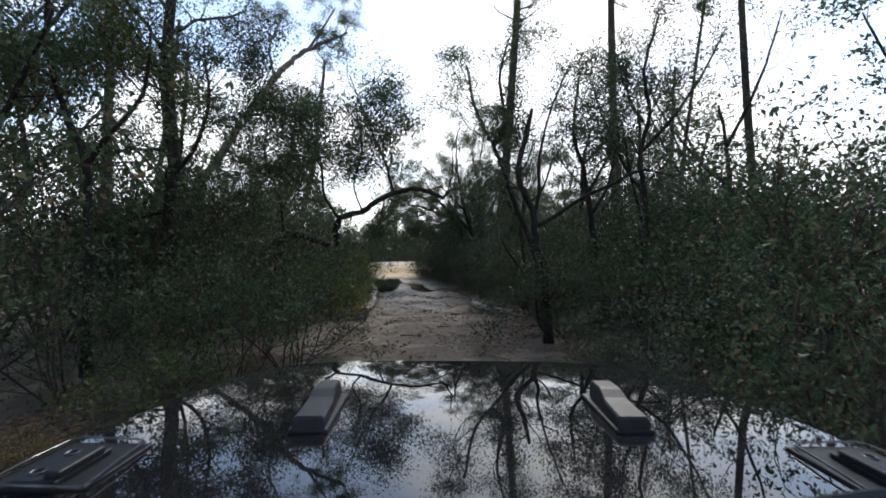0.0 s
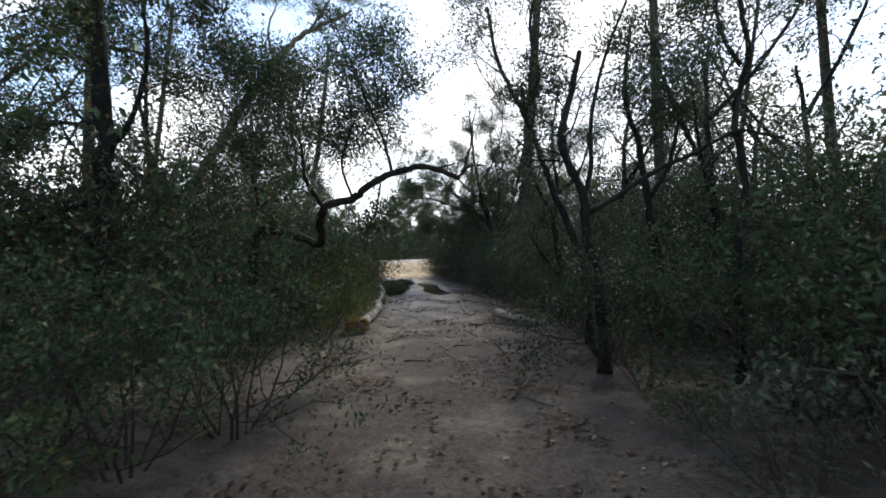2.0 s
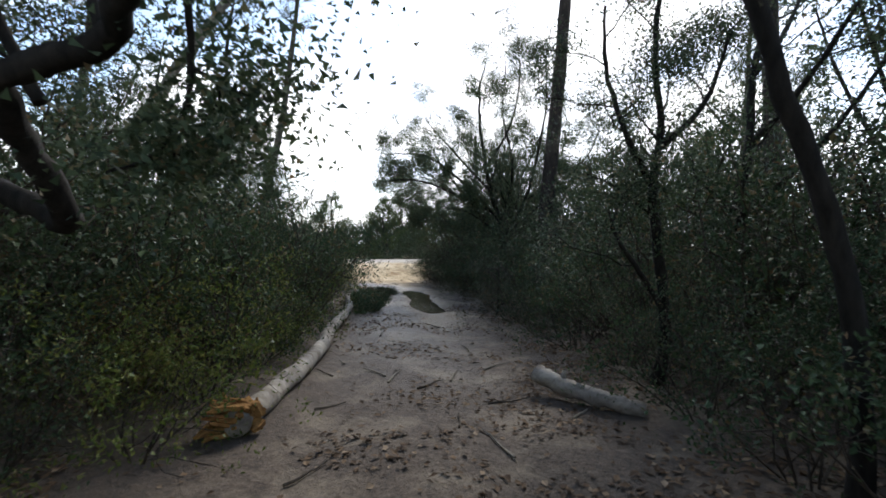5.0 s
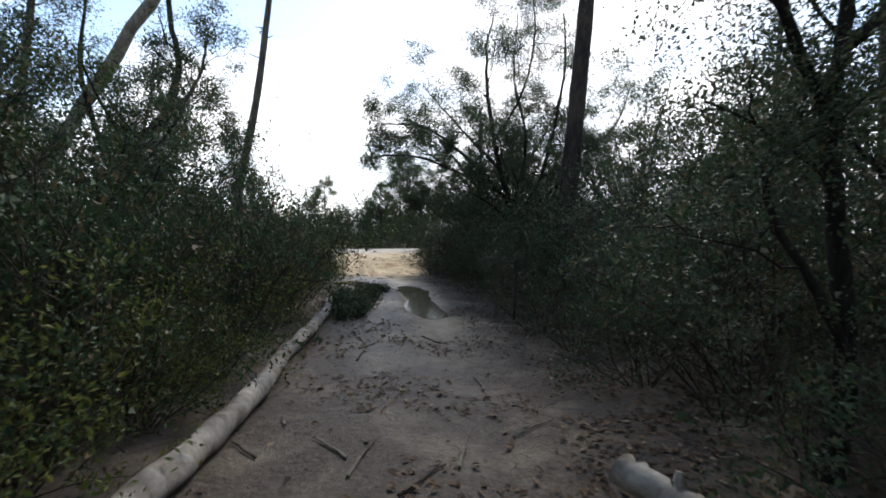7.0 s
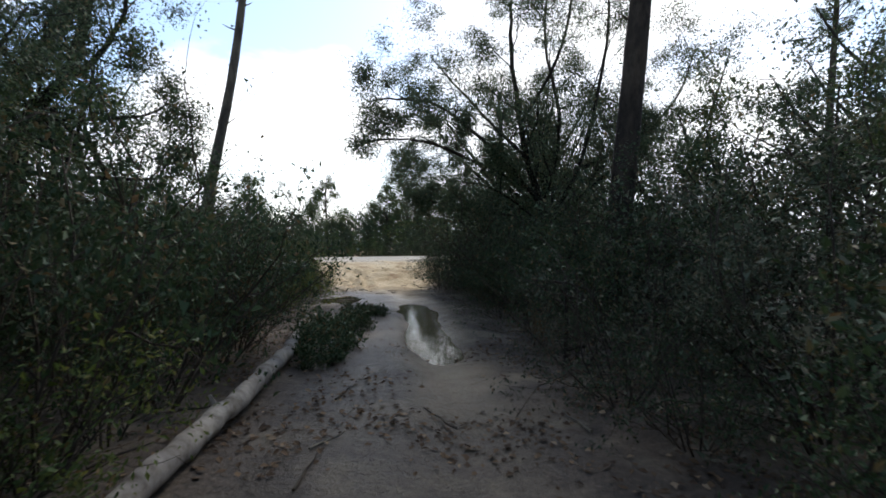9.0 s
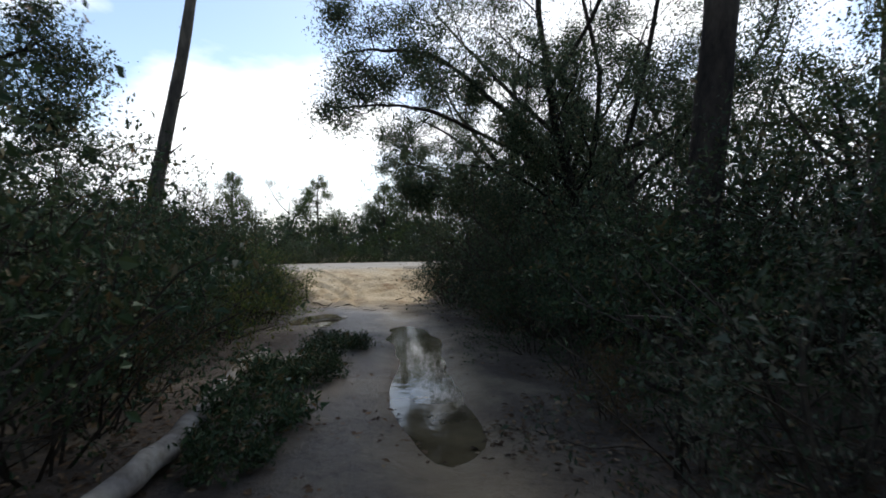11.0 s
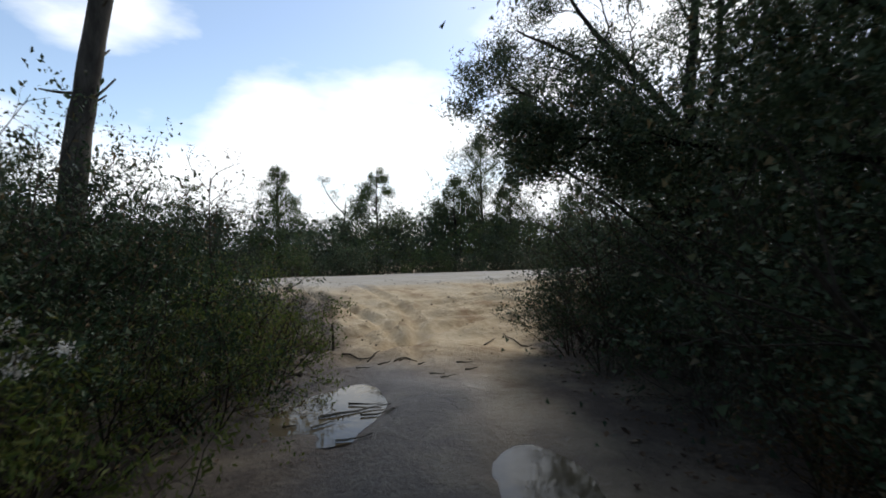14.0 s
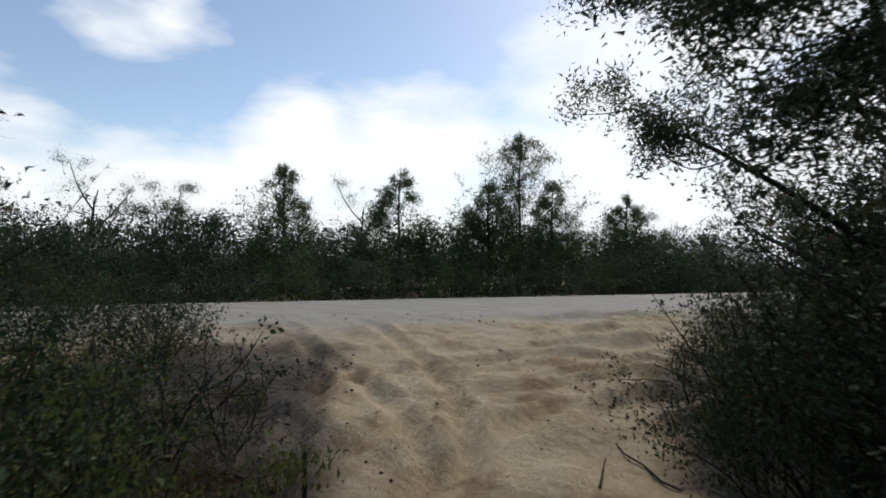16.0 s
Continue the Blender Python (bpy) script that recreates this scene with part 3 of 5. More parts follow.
# ---- the logs ----
def log(points, r0, r1, label, torn):
    rng = np.random.default_rng(11)
    base = Vector(points[0])
    ob = thing("fallen_log", Matrix.Translation(base), label, "log", "logs at the track's edge")
    c = curve_through(points, 8) - np.array(base)
    c += rng.normal(size=c.shape) * 0.008
    V, F = tubes([(c, np.linspace(r0, r1, len(c)) * (1 + 0.06 * rng.normal(size=len(c))), 14, 0.05)])
    part("trunk", mesh_of("trunk", V, F, LOG_BARK, True), ob)
    if torn:
        strands = []
        out = unit(c[0] - c[2])
        for k in range(44):
            a, q = rng.uniform(0, 2 * math.pi), r0 * math.sqrt(rng.random()) * 1.5
            p = c[1] + np.array((q * 1.25 * math.cos(a), 0, 0.03 + 0.85 * q * math.sin(a)))
            L = rng.uniform(0.06, 0.3)
            tip = p + unit(out + np.array((-0.75, 0, 0.05))) * L + rng.normal(size=3) * 0.07
            tip[2] = max(tip[2], -0.12)
            strands.append((np.array([p, (p + tip) / 2 + rng.normal(size=3) * 0.015, tip]), (0.045, 0.036, 0.012), 5, 0.15))
        V, F = tubes(strands)
        part("torn_end", mesh_of("torn_end", V, F, SPLINTER), ob, "wide splintered orange wood at the broken end")
    for k in range(3):
        j = int(len(c) * (0.3 + 0.22 * k))
        a = rng.uniform(0, math.pi)
        w = np.array((math.cos(a), 0.2, math.sin(a)))
        V, F = tubes([(c[j] + w * np.linspace(0.05, r0 + 0.07, 3)[:, None], (0.035, 0.03, 0.022), 6, 0.1)])
        part("branch_stub", mesh_of("branch_stub", V, F, LOG_BARK), ob)
    return ob


log([(-1.98, 11.95, 0.1), (-2.0, 13.2, 0.11), (-2.08, 15.0, 0.13), (-2.38, 16.8, 0.11), (-2.5, 18.4, 0.14), (-2.8, 20.4, 0.12), (-3.22, 22.3, 0.13), (-3.34, 23.4, 0.12)], 0.112, 0.08,
    "long bleached grey log with a torn orange end", True)
log([(0.86, 13.5, 0.2), (1.12, 13.2, 0.14), (1.45, 12.95, 0.09), (1.8, 12.75, 0.04)], 0.1, 0.08, "short pale weathered log lying among the shrubs", False)


# ---- trees that can be told apart ----
wood_tree("oak_tree", 21, [
    ([(-4.1, 11.5, -0.05), (-3.85, 11.35, 1.0), (-3.66, 11.2, 1.9), (-3.3, 11.0, 2.0), (-2.75, 10.75, 1.88), (-2.3, 10.5, 1.75), (-2.2, 10.15, 2.05), (-2.02, 9.8, 2.3), (-1.6, 9.75, 2.42), (-1.3, 9.55, 2.6), (-0.95, 9.48, 2.76), (-0.54, 9.42, 2.84), (-0.2, 9.35, 2.76), (0.02, 9.28, 2.64)], 0.088, 0.03, 0),
    ([(-2.12, 10.1, 2.3), (-2.45, 10.2, 2.8), (-2.5, 10.1, 3.4), (-2.8, 10.1, 4.4)], 0.032, 0.012, 11, 1.6),
    ([(-0.95, 9.48, 2.76), (-1.1, 9.6, 3.3), (-1.45, 9.8, 4.1), (-1.9, 9.9, 5.2)], 0.026, 0.01, 8, 1.5),
    ([(-1.6, 9.78, 2.44), (-1.8, 9.95, 3.0), (-1.65, 10.0, 3.7), (-1.8, 10.0, 4.7)], 0.022, 0.01, 8, 1.35),
    ([(-1.12, 9.52, 2.66), (-1.2, 9.72, 2.38), (-1.27, 9.8, 2.16), (-1.42, 9.82, 1.99), (-1.6, 9.82, 1.93)], 0.016, 0.006, 2, 0.3),
    ([(0.0, 9.28, 2.65), (0.1, 9.25, 2.74), (0.16, 9.22, 2.8), (0.34, 9.2, 2.82)], 0.026, 0.01, 0),
    ([(0.08, 9.25, 2.72), (0.14, 9.2, 2.95), (0.2, 9.2, 3.15), (0.17, 9.2, 3.6)], 0.018, 0.008, 0),
    ([(-0.3, 9.38, 2.8), (-0.15, 9.34, 2.84), (-0.02, 9.3, 2.86)], 0.02, 0.008, 0),
    ([(-3.6, 11.2, 1.9), (-3.75, 11.35, 2.8), (-4.1, 11.3, 3.9), (-3.9, 11.2, 5.2)], 0.034, 0.014, 16, 1.8),
], "dark crooked oak whose long limb arches over the track", "tree", limbs=11, reach=1.7, per=9.5, sigma=0.17, share=0.6, twig=0.6, size=(0.072, 0.035), sprout=(0.16, 0.95), up=0.35)
wood_tree("oak_tree", 22, [
    ([(1.98, 9.0, -0.05), (1.92, 8.95, 0.7), (1.84, 8.85, 1.35), (1.66, 8.75, 1.8), (1.66, 8.73, 2.15), (1.55, 8.7, 2.5), (1.35, 8.7, 2.95), (1.4, 8.7, 3.4), (1.6, 8.75, 4.2)], 0.078, 0.035),
    ([(1.62, 8.73, 2.25), (1.72, 8.7, 2.7), (1.7, 8.65, 3.2), (1.85, 8.6, 4.0), (2.2, 8.6, 4.9)], 0.034, 0.014),
    ([(1.7, 8.73, 2.1), (2.1, 8.66, 2.35), (2.5, 8.6, 2.62), (2.9, 8.5, 2.8), (3.4, 8.4, 3.05), (3.9, 8.3, 2.95)], 0.04, 0.015),
    ([(1.98, 8.95, 0.1), (1.78, 8.9, 0.35), (1.7, 8.85, 0.8)], 0.05, 0.03),
], "dark gnarled oak forking at head height beside the track", "tree", limbs=6, reach=1.5, per=5, sigma=0.13, size=(0.068, 0.034), sprout=(0.62, 1.0))
wood_tree("oak_tree", 23, [
    ([(2.25, 10.7, -0.05), (2.1, 10.6, 1.2), (1.85, 10.55, 2.0), (1.5, 10.5, 2.8), (1.35, 10.5, 3.3), (1.05, 10.5, 4.0), (0.7, 10.5, 4.7), (0.5, 10.4, 5.6)], 0.066, 0.025),
    ([(1.1, 10.5, 3.9), (1.35, 10.5, 4.4), (1.2, 10.4, 5.3), (1.4, 10.4, 6.2)], 0.05, 0.015),
], "slender dark oak leaning towards the track", "tree", limbs=7, reach=1.8, per=8, sigma=0.14, size=(0.065, 0.032), sprout=(0.5, 1.0))
wood_tree("oak_tree", 24, [
    ([(3.5, 8.5, -0.05), (3.45, 8.5, 1.6), (3.55, 8.5, 2.4), (3.42, 8.5, 3.3), (3.6, 8.5, 4.0), (3.5, 8.5, 4.8), (3.75, 8.5, 5.8)], 0.055, 0.02),
    ([(3.5, 8.5, 3.9), (3.2, 8.4, 4.3), (3.1, 8.3, 4.9)], 0.03, 0.012),
], "thin crooked dark oak standing in the thicket", "tree", limbs=7, reach=1.3, per=5, sigma=0.13, size=(0.065, 0.032), sprout=(0.5, 1.0))
wood_tree("oak_tree", 25, [
    ([(2.35, 13.8, -0.05), (2.4, 13.75, 0.8), (2.28, 13.7, 1.7), (2.2, 13.7, 2.4), (2.3, 13.7, 3.1), (2.15, 13.6, 4.0), (2.3, 13.6, 5.2)], 0.075, 0.02),
    ([(2.4, 13.75, 0.9), (2.1, 13.6, 1.3), (1.75, 13.5, 1.75), (1.6, 13.4, 2.1)], 0.04, 0.014),
    ([(2.22, 13.7, 2.4), (1.9, 13.6, 2.9), (1.6, 13.5, 3.6), (1.5, 13.4, 4.4)], 0.045, 0.014),
    ([(2.3, 13.7, 2.9), (2.8, 13.7, 3.4), (3.1, 13.7, 4.3)], 0.045, 0.014),
], "dark many-limbed oak with thin crooked limbs", "tree", limbs=6, reach=1.4, per=8, fine_leaf=0.56, many=4.0, sigma=0.14, size=(0.068, 0.034), sprout=(0.4, 1.0))
wood_tree("oak_tree", 26, [
    ([(3.7, 11.3, -0.05), (3.6, 11.25, 1.4), (3.4, 11.2, 2.4), (3.25, 11.2, 3.4), (3.0, 11.2, 4.4), (3.1, 11.2, 5.6)], 0.085, 0.025),
    ([(3.4, 11.2, 2.5), (3.8, 11.2, 3.2), (4.0, 11.2, 4.2)], 0.05, 0.015),
], "dark leaning oak in the thicket", "tree", limbs=7, reach=1.7, per=6, sigma=0.14, size=(0.068, 0.034), sprout=(0.5, 1.0))
wood_tree("oak_tree", 27, [
    ([(1.85, 26.8, -0.05), (1.9, 26.7, 1.5), (1.6, 26.5, 2.7), (1.2, 26.2, 3.8), (0.9, 25.8, 5.2), (0.7, 25.6, 7.0), (0.9, 25.6, 8.4)], 0.12, 0.02),
    ([(1.65, 26.5, 2.6), (0.9, 26.0, 3.4), (0.0, 25.2, 4.1), (-1.0, 24.8, 4.75), (-1.9, 24.6, 4.85), (-2.5, 24.5, 4.75)], 0.06, 0.01, 11, 1.5),
    ([(1.5, 26.4, 2.9), (0.7, 26.0, 3.3), (-0.2, 25.4, 3.6), (-1.1, 24.9, 3.9), (-2.0, 24.6, 3.95), (-2.6, 24.5, 3.85)], 0.05, 0.01, 11, 1.2),
    ([(1.7, 26.6, 2.2), (0.8, 26.9, 2.4), (-0.1, 27.2, 2.6), (-1.0, 27.5, 2.75), (-1.7, 27.6, 2.85)], 0.035, 0.01, 14, 0.9),
    ([(2.0, 26.6, 3.4), (2.0, 26.2, 5.0), (1.6, 26.0, 6.6), (1.7, 26.0, 8.6)], 0.05, 0.015),
    ([(1.85, 26.7, 2.2), (2.6, 26.6, 3.6), (3.0, 26.6, 5.2), (3.3, 26.5, 7.2), (3.2, 26.4, 8.8)], 0.07, 0.02),
    ([(1.2, 26.2, 3.8), (0.3, 26.6, 4.8), (-0.6, 26.8, 5.8), (-1.3, 26.8, 6.6)], 0.05, 0.012),
    ([(2.7, 26.6, 3.6), (3.8, 26.2, 4.2), (4.8, 26.0, 5.2), (5.2, 25.8, 6.4)], 0.05, 0.012),
    ([(1.0, 26.0, 4.6), (1.8, 25.4, 6.0), (2.1, 25.2, 7.6), (2.0, 25.2, 9.0)], 0.045, 0.012),
    ([(1.8, 26.6, 2.0), (1.0, 26.0, 2.6), (0.2, 25.6, 3.0), (-0.6, 25.4, 3.1)], 0.04, 0.01, 9, 1.1),
    ([(1.9, 26.6, 2.2), (2.6, 25.8, 2.9), (3.2, 25.2, 3.6), (3.6, 24.9, 4.6)], 0.045, 0.012, 9, 1.5),
], "broad dark oak with crooked limbs reaching over the track", "tree", limbs=12, reach=2.1, per=11, sigma=0.14, many=2.8, fine_leaf=0.6, share=0.65, twig=0.6, size=(0.085, 0.038), sprout=(0.25, 1.0))
wood_tree("oak_tree", 28, [
    ([(1.3, 31.6, 0.0), (1.1, 31.5, 1.4), (0.8, 31.3, 2.6), (0.8, 31.2, 3.8), (0.9, 31.2, 5.4), (0.8, 31.2, 7.0)], 0.15, 0.04),
    ([(1.0, 31.4, 1.6), (0.2, 30.9, 2.4), (-0.6, 30.2, 3.1), (-1.3, 29.4, 3.5), (-2.0, 28.6, 3.7)], 0.032, 0.01, 16, 1.2),
    ([(1.0, 31.5, 1.3), (0.2, 31.8, 2.1), (-0.6, 32.0, 2.8), (-1.3, 32.1, 3.3), (-1.9, 32.2, 3.6)], 0.045, 0.012),
    ([(0.9, 31.4, 2.4), (1.8, 31.2, 3.2), (2.6, 31.2, 4.4), (3.0, 31.2, 5.8)], 0.08, 0.02),
    ([(0.9, 31.3, 3.0), (0.9, 30.2, 4.2), (0.7, 29.4, 5.4), (0.8, 29.0, 6.6)], 0.06, 0.015),
    ([(1.0, 31.4, 2.6), (1.7, 30.4, 3.6), (2.2, 29.6, 4.8), (2.4, 29.2, 6.2)], 0.06, 0.015),
    ([(0.8, 31.2, 3.6), (0.0, 31.2, 4.6), (-0.8, 31.3, 5.6), (-1.3, 31.4, 6.6)], 0.07, 0.015),
    ([(1.1, 31.5, 0.9), (0.6, 32.6, 1.6), (0.2, 33.6, 2.2), (-0.2, 34.4, 2.6)], 0.06, 0.015),
    ([(0.8, 31.2, 3.3), (-0.1, 31.0, 4.2), (-1.1, 30.9, 4.9), (-2.0, 30.9, 5.4)], 0.065, 0.015, 11),
], "dense dark oak hanging over the sand at the track's mouth", "tree", limbs=12, reach=1.9, per=9, sigma=0.11, many=2.4, share=0.45, fine_leaf=0.95, size=(0.08, 0.02), sprout=(0.15, 1.0), up=0.1, gap=0.05, twig=0.6)
wood_tree("oak_tree", 32, [
    ([(3.6, 34.0, 0.2), (3.4, 33.8, 1.8), (3.0, 33.6, 3.2), (2.8, 33.6, 4.8), (3.0, 33.5, 6.8)], 0.16, 0.04),
    ([(3.3, 33.8, 2.0), (2.4, 34.0, 2.8), (1.6, 34.4, 3.8), (1.0, 34.6, 5.0)], 0.08, 0.02),
    ([(3.2, 33.7, 2.4), (4.2, 33.4, 3.4), (5.0, 33.2, 4.8)], 0.08, 0.02),
    ([(3.4, 33.8, 1.4), (2.4, 34.6, 1.8), (1.4, 35.4, 2.4)], 0.06, 0.02),
], "dense dark oak beside the sand bank", "tree", limbs=11, reach=2.0, per=10, sigma=0.12, size=(0.085, 0.038), sprout=(0.15, 1.0), up=0.1, gap=0.05)
wood_tree("oak_tree", 29, [
    ([(-5.2, 9.5, -0.05), (-5.25, 9.45, 2.0), (-5.2, 9.4, 3.6), (-5.3, 9.4, 5.4), (-5.2, 9.4, 7.4), (-5.4, 9.4, 9.0)], 0.155, 0.06),
    ([(-5.25, 9.45, 2.4), (-5.9, 9.3, 2.2), (-6.6, 9.0, 1.9)], 0.05, 0.02),
    ([(-5.2, 9.4, 3.0), (-4.7, 9.3, 3.6), (-4.4, 9.2, 4.4), (-4.5, 9.2, 5.4)], 0.05, 0.016),
], "tall straight dark trunk rising out of the thicket", "tree", limbs=14, reach=2.3, per=9, sigma=0.17, size=(0.085, 0.042), sprout=(0.38, 1.0), up=0.1)
wood_tree("oak_tree", 30, [
    ([(-4.55, 6.3, -0.05), (-4.5, 6.25, 1.6), (-4.5, 6.2, 2.7), (-4.75, 6.2, 3.3), (-5.0, 6.2, 4.2), (-5.0, 6.2, 5.6)], 0.06, 0.025),
    ([(-4.5, 6.2, 2.7), (-4.2, 6.2, 3.1), (-3.8, 6.2, 3.6), (-3.7, 6.2, 4.4)], 0.04, 0.015),
], "dark forked young oak in the thicket", "tree", limbs=8, reach=1.5, per=8, sigma=0.14, size=(0.075, 0.036), sprout=(0.55, 1.0), leaf=LEAF_BROAD)
wood_tree("oak_tree", 33, [
    ([(-7.9, 21.3, -0.05), (-7.7, 21.2, 1.4), (-7.4, 21.1, 2.8), (-7.1, 21.0, 3.6), (-6.5, 21.0, 4.2), (-6.2, 21.0, 5.2), (-6.4, 21.0, 6.6), (-6.2, 21.0, 8.2)], 0.13, 0.03),
    ([(-7.5, 21.1, 2.6), (-8.0, 21.0, 3.8), (-8.2, 20.8, 5.2), (-8.0, 20.8, 7.0)], 0.08, 0.02),
    ([(-6.6, 21.0, 4.1), (-6.2, 21.2, 4.5), (-5.9, 21.4, 5.3), (-5.8, 21.5, 6.2)], 0.06, 0.015, 6, 1.4),
    ([(-7.2, 21.0, 3.3), (-6.6, 20.6, 3.5), (-6.1, 20.4, 3.9), (-5.8, 20.3, 4.5)], 0.05, 0.015, 6, 1.3),
    ([(-7.6, 21.1, 2.4), (-8.6, 20.6, 3.0), (-9.4, 20.2, 4.0)], 0.06, 0.015),
    ([(-7.1, 21.0, 3.5), (-6.6, 21.8, 3.7), (-6.1, 22.3, 3.9), (-5.75, 22.5, 4.2)], 0.04, 0.012, 7, 1.0),
    ([(-7.4, 21.1, 2.7), (-6.7, 21.9, 2.7), (-6.0, 22.4, 2.75), (-5.55, 22.6, 2.9)], 0.04, 0.012, 8, 0.9),
], "dark crooked oak with a lacy crown over the shrubs", "tree", limbs=7, reach=1.8, per=7, sigma=0.13, size=(0.08, 0.036), sprout=(0.35, 1.0))
wood_tree("leaning_tree", 31, [
    ([(-16.3, 27, -0.05), (-14.6, 27, 3.2), (-12.85, 27, 6.0), (-10.1, 27, 10.0), (-9.0, 27, 11.5), (-8.0, 27, 12.4), (-6.9, 27, 13.0), (-5.2, 26.8, 13.6)], 0.27, 0.06),
    ([(-9.3, 27, 11.3), (-9.6, 27, 12.8), (-9.1, 27, 14.2)], 0.08, 0.03),
    ([(-7.4, 27, 12.8), (-6.5, 26.8, 14.0), (-5.9, 26.8, 15.0)], 0.08, 0.03),
], "tall pale tree leaning over with a tufted top", "tree", bark=BARK_GREY, leaf=NEEDLE, limbs=7, reach=2.6, per=12, sigma=0.16, size=(0.16, 0.022), sprout=(0.8, 1.0))

pine(41, [(2.62, 23.6, -0.05), (2.82, 23.6, 3.0), (3.1, 23.6, 6.5), (3.35, 23.7, 10), (3.6, 23.8, 14), (3.8, 23.8, 18)], 0.265, 0.13, "tall dark pine trunk rising beside the track", start=0.72, reach=3.0)
pine(42, [(-8.6, 28.5, 0.0), (-8.25, 28.5, 3.0), (-8.03, 28.5, 4.2), (-7.55, 28.5, 6.6), (-7.25, 28.6, 9.2), (-7.05, 28.7, 11.4), (-6.95, 28.7, 12.8)], 0.2, 0.07, "tall bare pine trunk with short dead stubs", start=0.76, reach=2.2, stubs=16, whorls=8, bark=BARK_DEAD, tuft=8)
pine(43, [(6.5, 18.1, -0.05), (6.45, 18.1, 3), (6.3, 18.1, 7), (6.2, 18.1, 11), (6.1, 18.2, 16)], 0.21, 0.09, "tall straight pine trunk behind the thicket", start=0.75, reach=2.6, stubs=10)
pine(44, [(10.0, 15.5, -0.05), (9.9, 15.5, 3), (9.6, 15.5, 7), (9.4, 15.5, 11), (9.3, 15.5, 15)], 0.16, 0.07, "slim pine trunk behind the thicket", start=0.7, reach=2.0)
pine(45, [(-14.8, 21.6, -0.05), (-14.8, 21.6, 5), (-14.7, 21.6, 10), (-14.6, 21.6, 16)], 0.3, 0.1, "tall dark trunk deep in the woods", start=0.6, reach=3.4, whorls=20)
pine(46, [(-16.8, 28.4, -0.05), (-16.5, 28.4, 5), (-15.9, 28.4, 10), (-15.3, 28.4, 15)], 0.2, 0.08, "slim pine deep in the woods", start=0.7, reach=2.2)
pine(47, [(18.8, 40.5, 0.3), (18.8, 40.5, 6), (19.0, 40.5, 12), (19.2, 40.5, 17)], 0.25, 0.1, "far slim pine trunk", start=0.7, reach=2.8)
pine(48, [(1.0, 20.2, -0.05), (1.02, 20.2, 0.6), (1.0, 20.2, 1.2)], 0.03, 0.015, "thin dead sapling stump among shrubs", start=1.0, whorls=0, stubs=3)
pine(49, [(8.2, 17.5, -0.05), (8.5, 17.5, 4), (9.0, 17.5, 8), (9.6, 17.6, 12)], 0.09, 0.04, "thin leaning pine pole", start=0.85, reach=1.2, whorls=6)


# ---- shrubs along the track ----
KINDS = [
    shrub(51, 2.7, 9, LEAF_DARK, (0.056, 0.029), "dense dark evergreen shrub with small glossy leaves", per=6.6, gap=0.12, twig=0.3),
    shrub(52, 2.9, 9, LEAF_DARK, (0.058, 0.029), "dense dark evergreen shrub with small glossy leaves", per=6.6, wide=1.1, gap=0.12, twig=0.3),
    shrub(53, 2.6, 9, LEAF_BROAD, (0.078, 0.036), "leafy green shrub with broad leaves", per=5.5, sigma=0.11, gap=0.15, shape=6),
    shrub(54, 2.8, 9, LEAF_GREY, (0.056, 0.022), "grey-green twiggy shrub with narrow leaves", per=9, gap=0.25, twig=0.5),
    shrub(55, 2.3, 9, LEAF_LIGHT, (0.06, 0.024), "yellow-green feathery shrub with narrow leaves", per=7.5, gap=0.12),
    shrub(56, 2.5, 8, LEAF_RUST, (0.06, 0.028), "browning rusty-leaved shrub with thin twigs", per=7, gap=0.2, twig=0.5),
    shrub(57, 2.9, 7, LEAF_DARK, (0.058, 0.031), "dark shrub of the deep thicket", per=8.5, sigma=0.17, kids=4, twig=0.0, gap=0.1, shape=4, deep=(1000, 0.062, 0.04)),
    shrub(58, 2.9, 7, LEAF_BROAD, (0.058, 0.031), "green shrub of the deep thicket", per=8.5, sigma=0.17, kids=4, twig=0.0, gap=0.1, shape=4, deep=(1000, 0.062, 0.04)),
    shrub(59, 2.8, 7, LEAF_GREY, (0.058, 0.031), "grey-green shrub of the deep thicket", per=8.5, sigma=0.17, kids=4, twig=0.0, gap=0.1, shape=4, deep=(1000, 0.062, 0.04)),
    shrub(60, 2.9, 7, LEAF_OAK, (0.07, 0.038), "dark shrub in the dense bank across the road", per=11, sigma=0.12, kids=5, twig=0.0, gap=0.05, group="shrubs across the road", shape=3, deep=(700, 0.12, 0.08)),
    shrub(65, 2.9, 7, LEAF_BROAD, (0.07, 0.038), "green shrub in the dense bank across the road", per=11, sigma=0.12, kids=5, twig=0.0, gap=0.05, group="shrubs across the road", shape=3, deep=(700, 0.12, 0.08)),
    shrub(66, 4.4, 10, LEAF_OAK, (0.06, 0.03), "tall dense dark evergreen with small leaves", per=8.5, sigma=0.12, kids=6, twig=0.35, gap=0.06, wide=0.8, shape=3, deep=(1200, 0.1, 0.065)),
]
PLACED = [0] * len(KINDS)
# the usual width and height of each kind
USUAL = ((0.84, 0.94), (0.80, 0.82), (0.69, 0.63), (0.78, 0.88), (0.65, 0.63), (0.59, 0.51), (1.25, 1.36), (0.96, 0.95), (1.02, 0.94), (1.0, 1.0), (1.0, 1.0), (0.8, 0.8))


def plant(kind, x, y, size, turn, tall=1.0):
    ob, (wide, high) = KINDS[kind], USUAL[kind]
    if PLACED[kind] == 0:
        ob.matrix_basis = stand(x, y, size * wide, turn, tall * high / wide)
    else:
        k = size * wide / ob.scale.x
        ob = copy_thing(ob, stand(x, y, k, turn, size * tall * high / ob.scale.z / k))
    PLACED[kind] += 1
    return ob


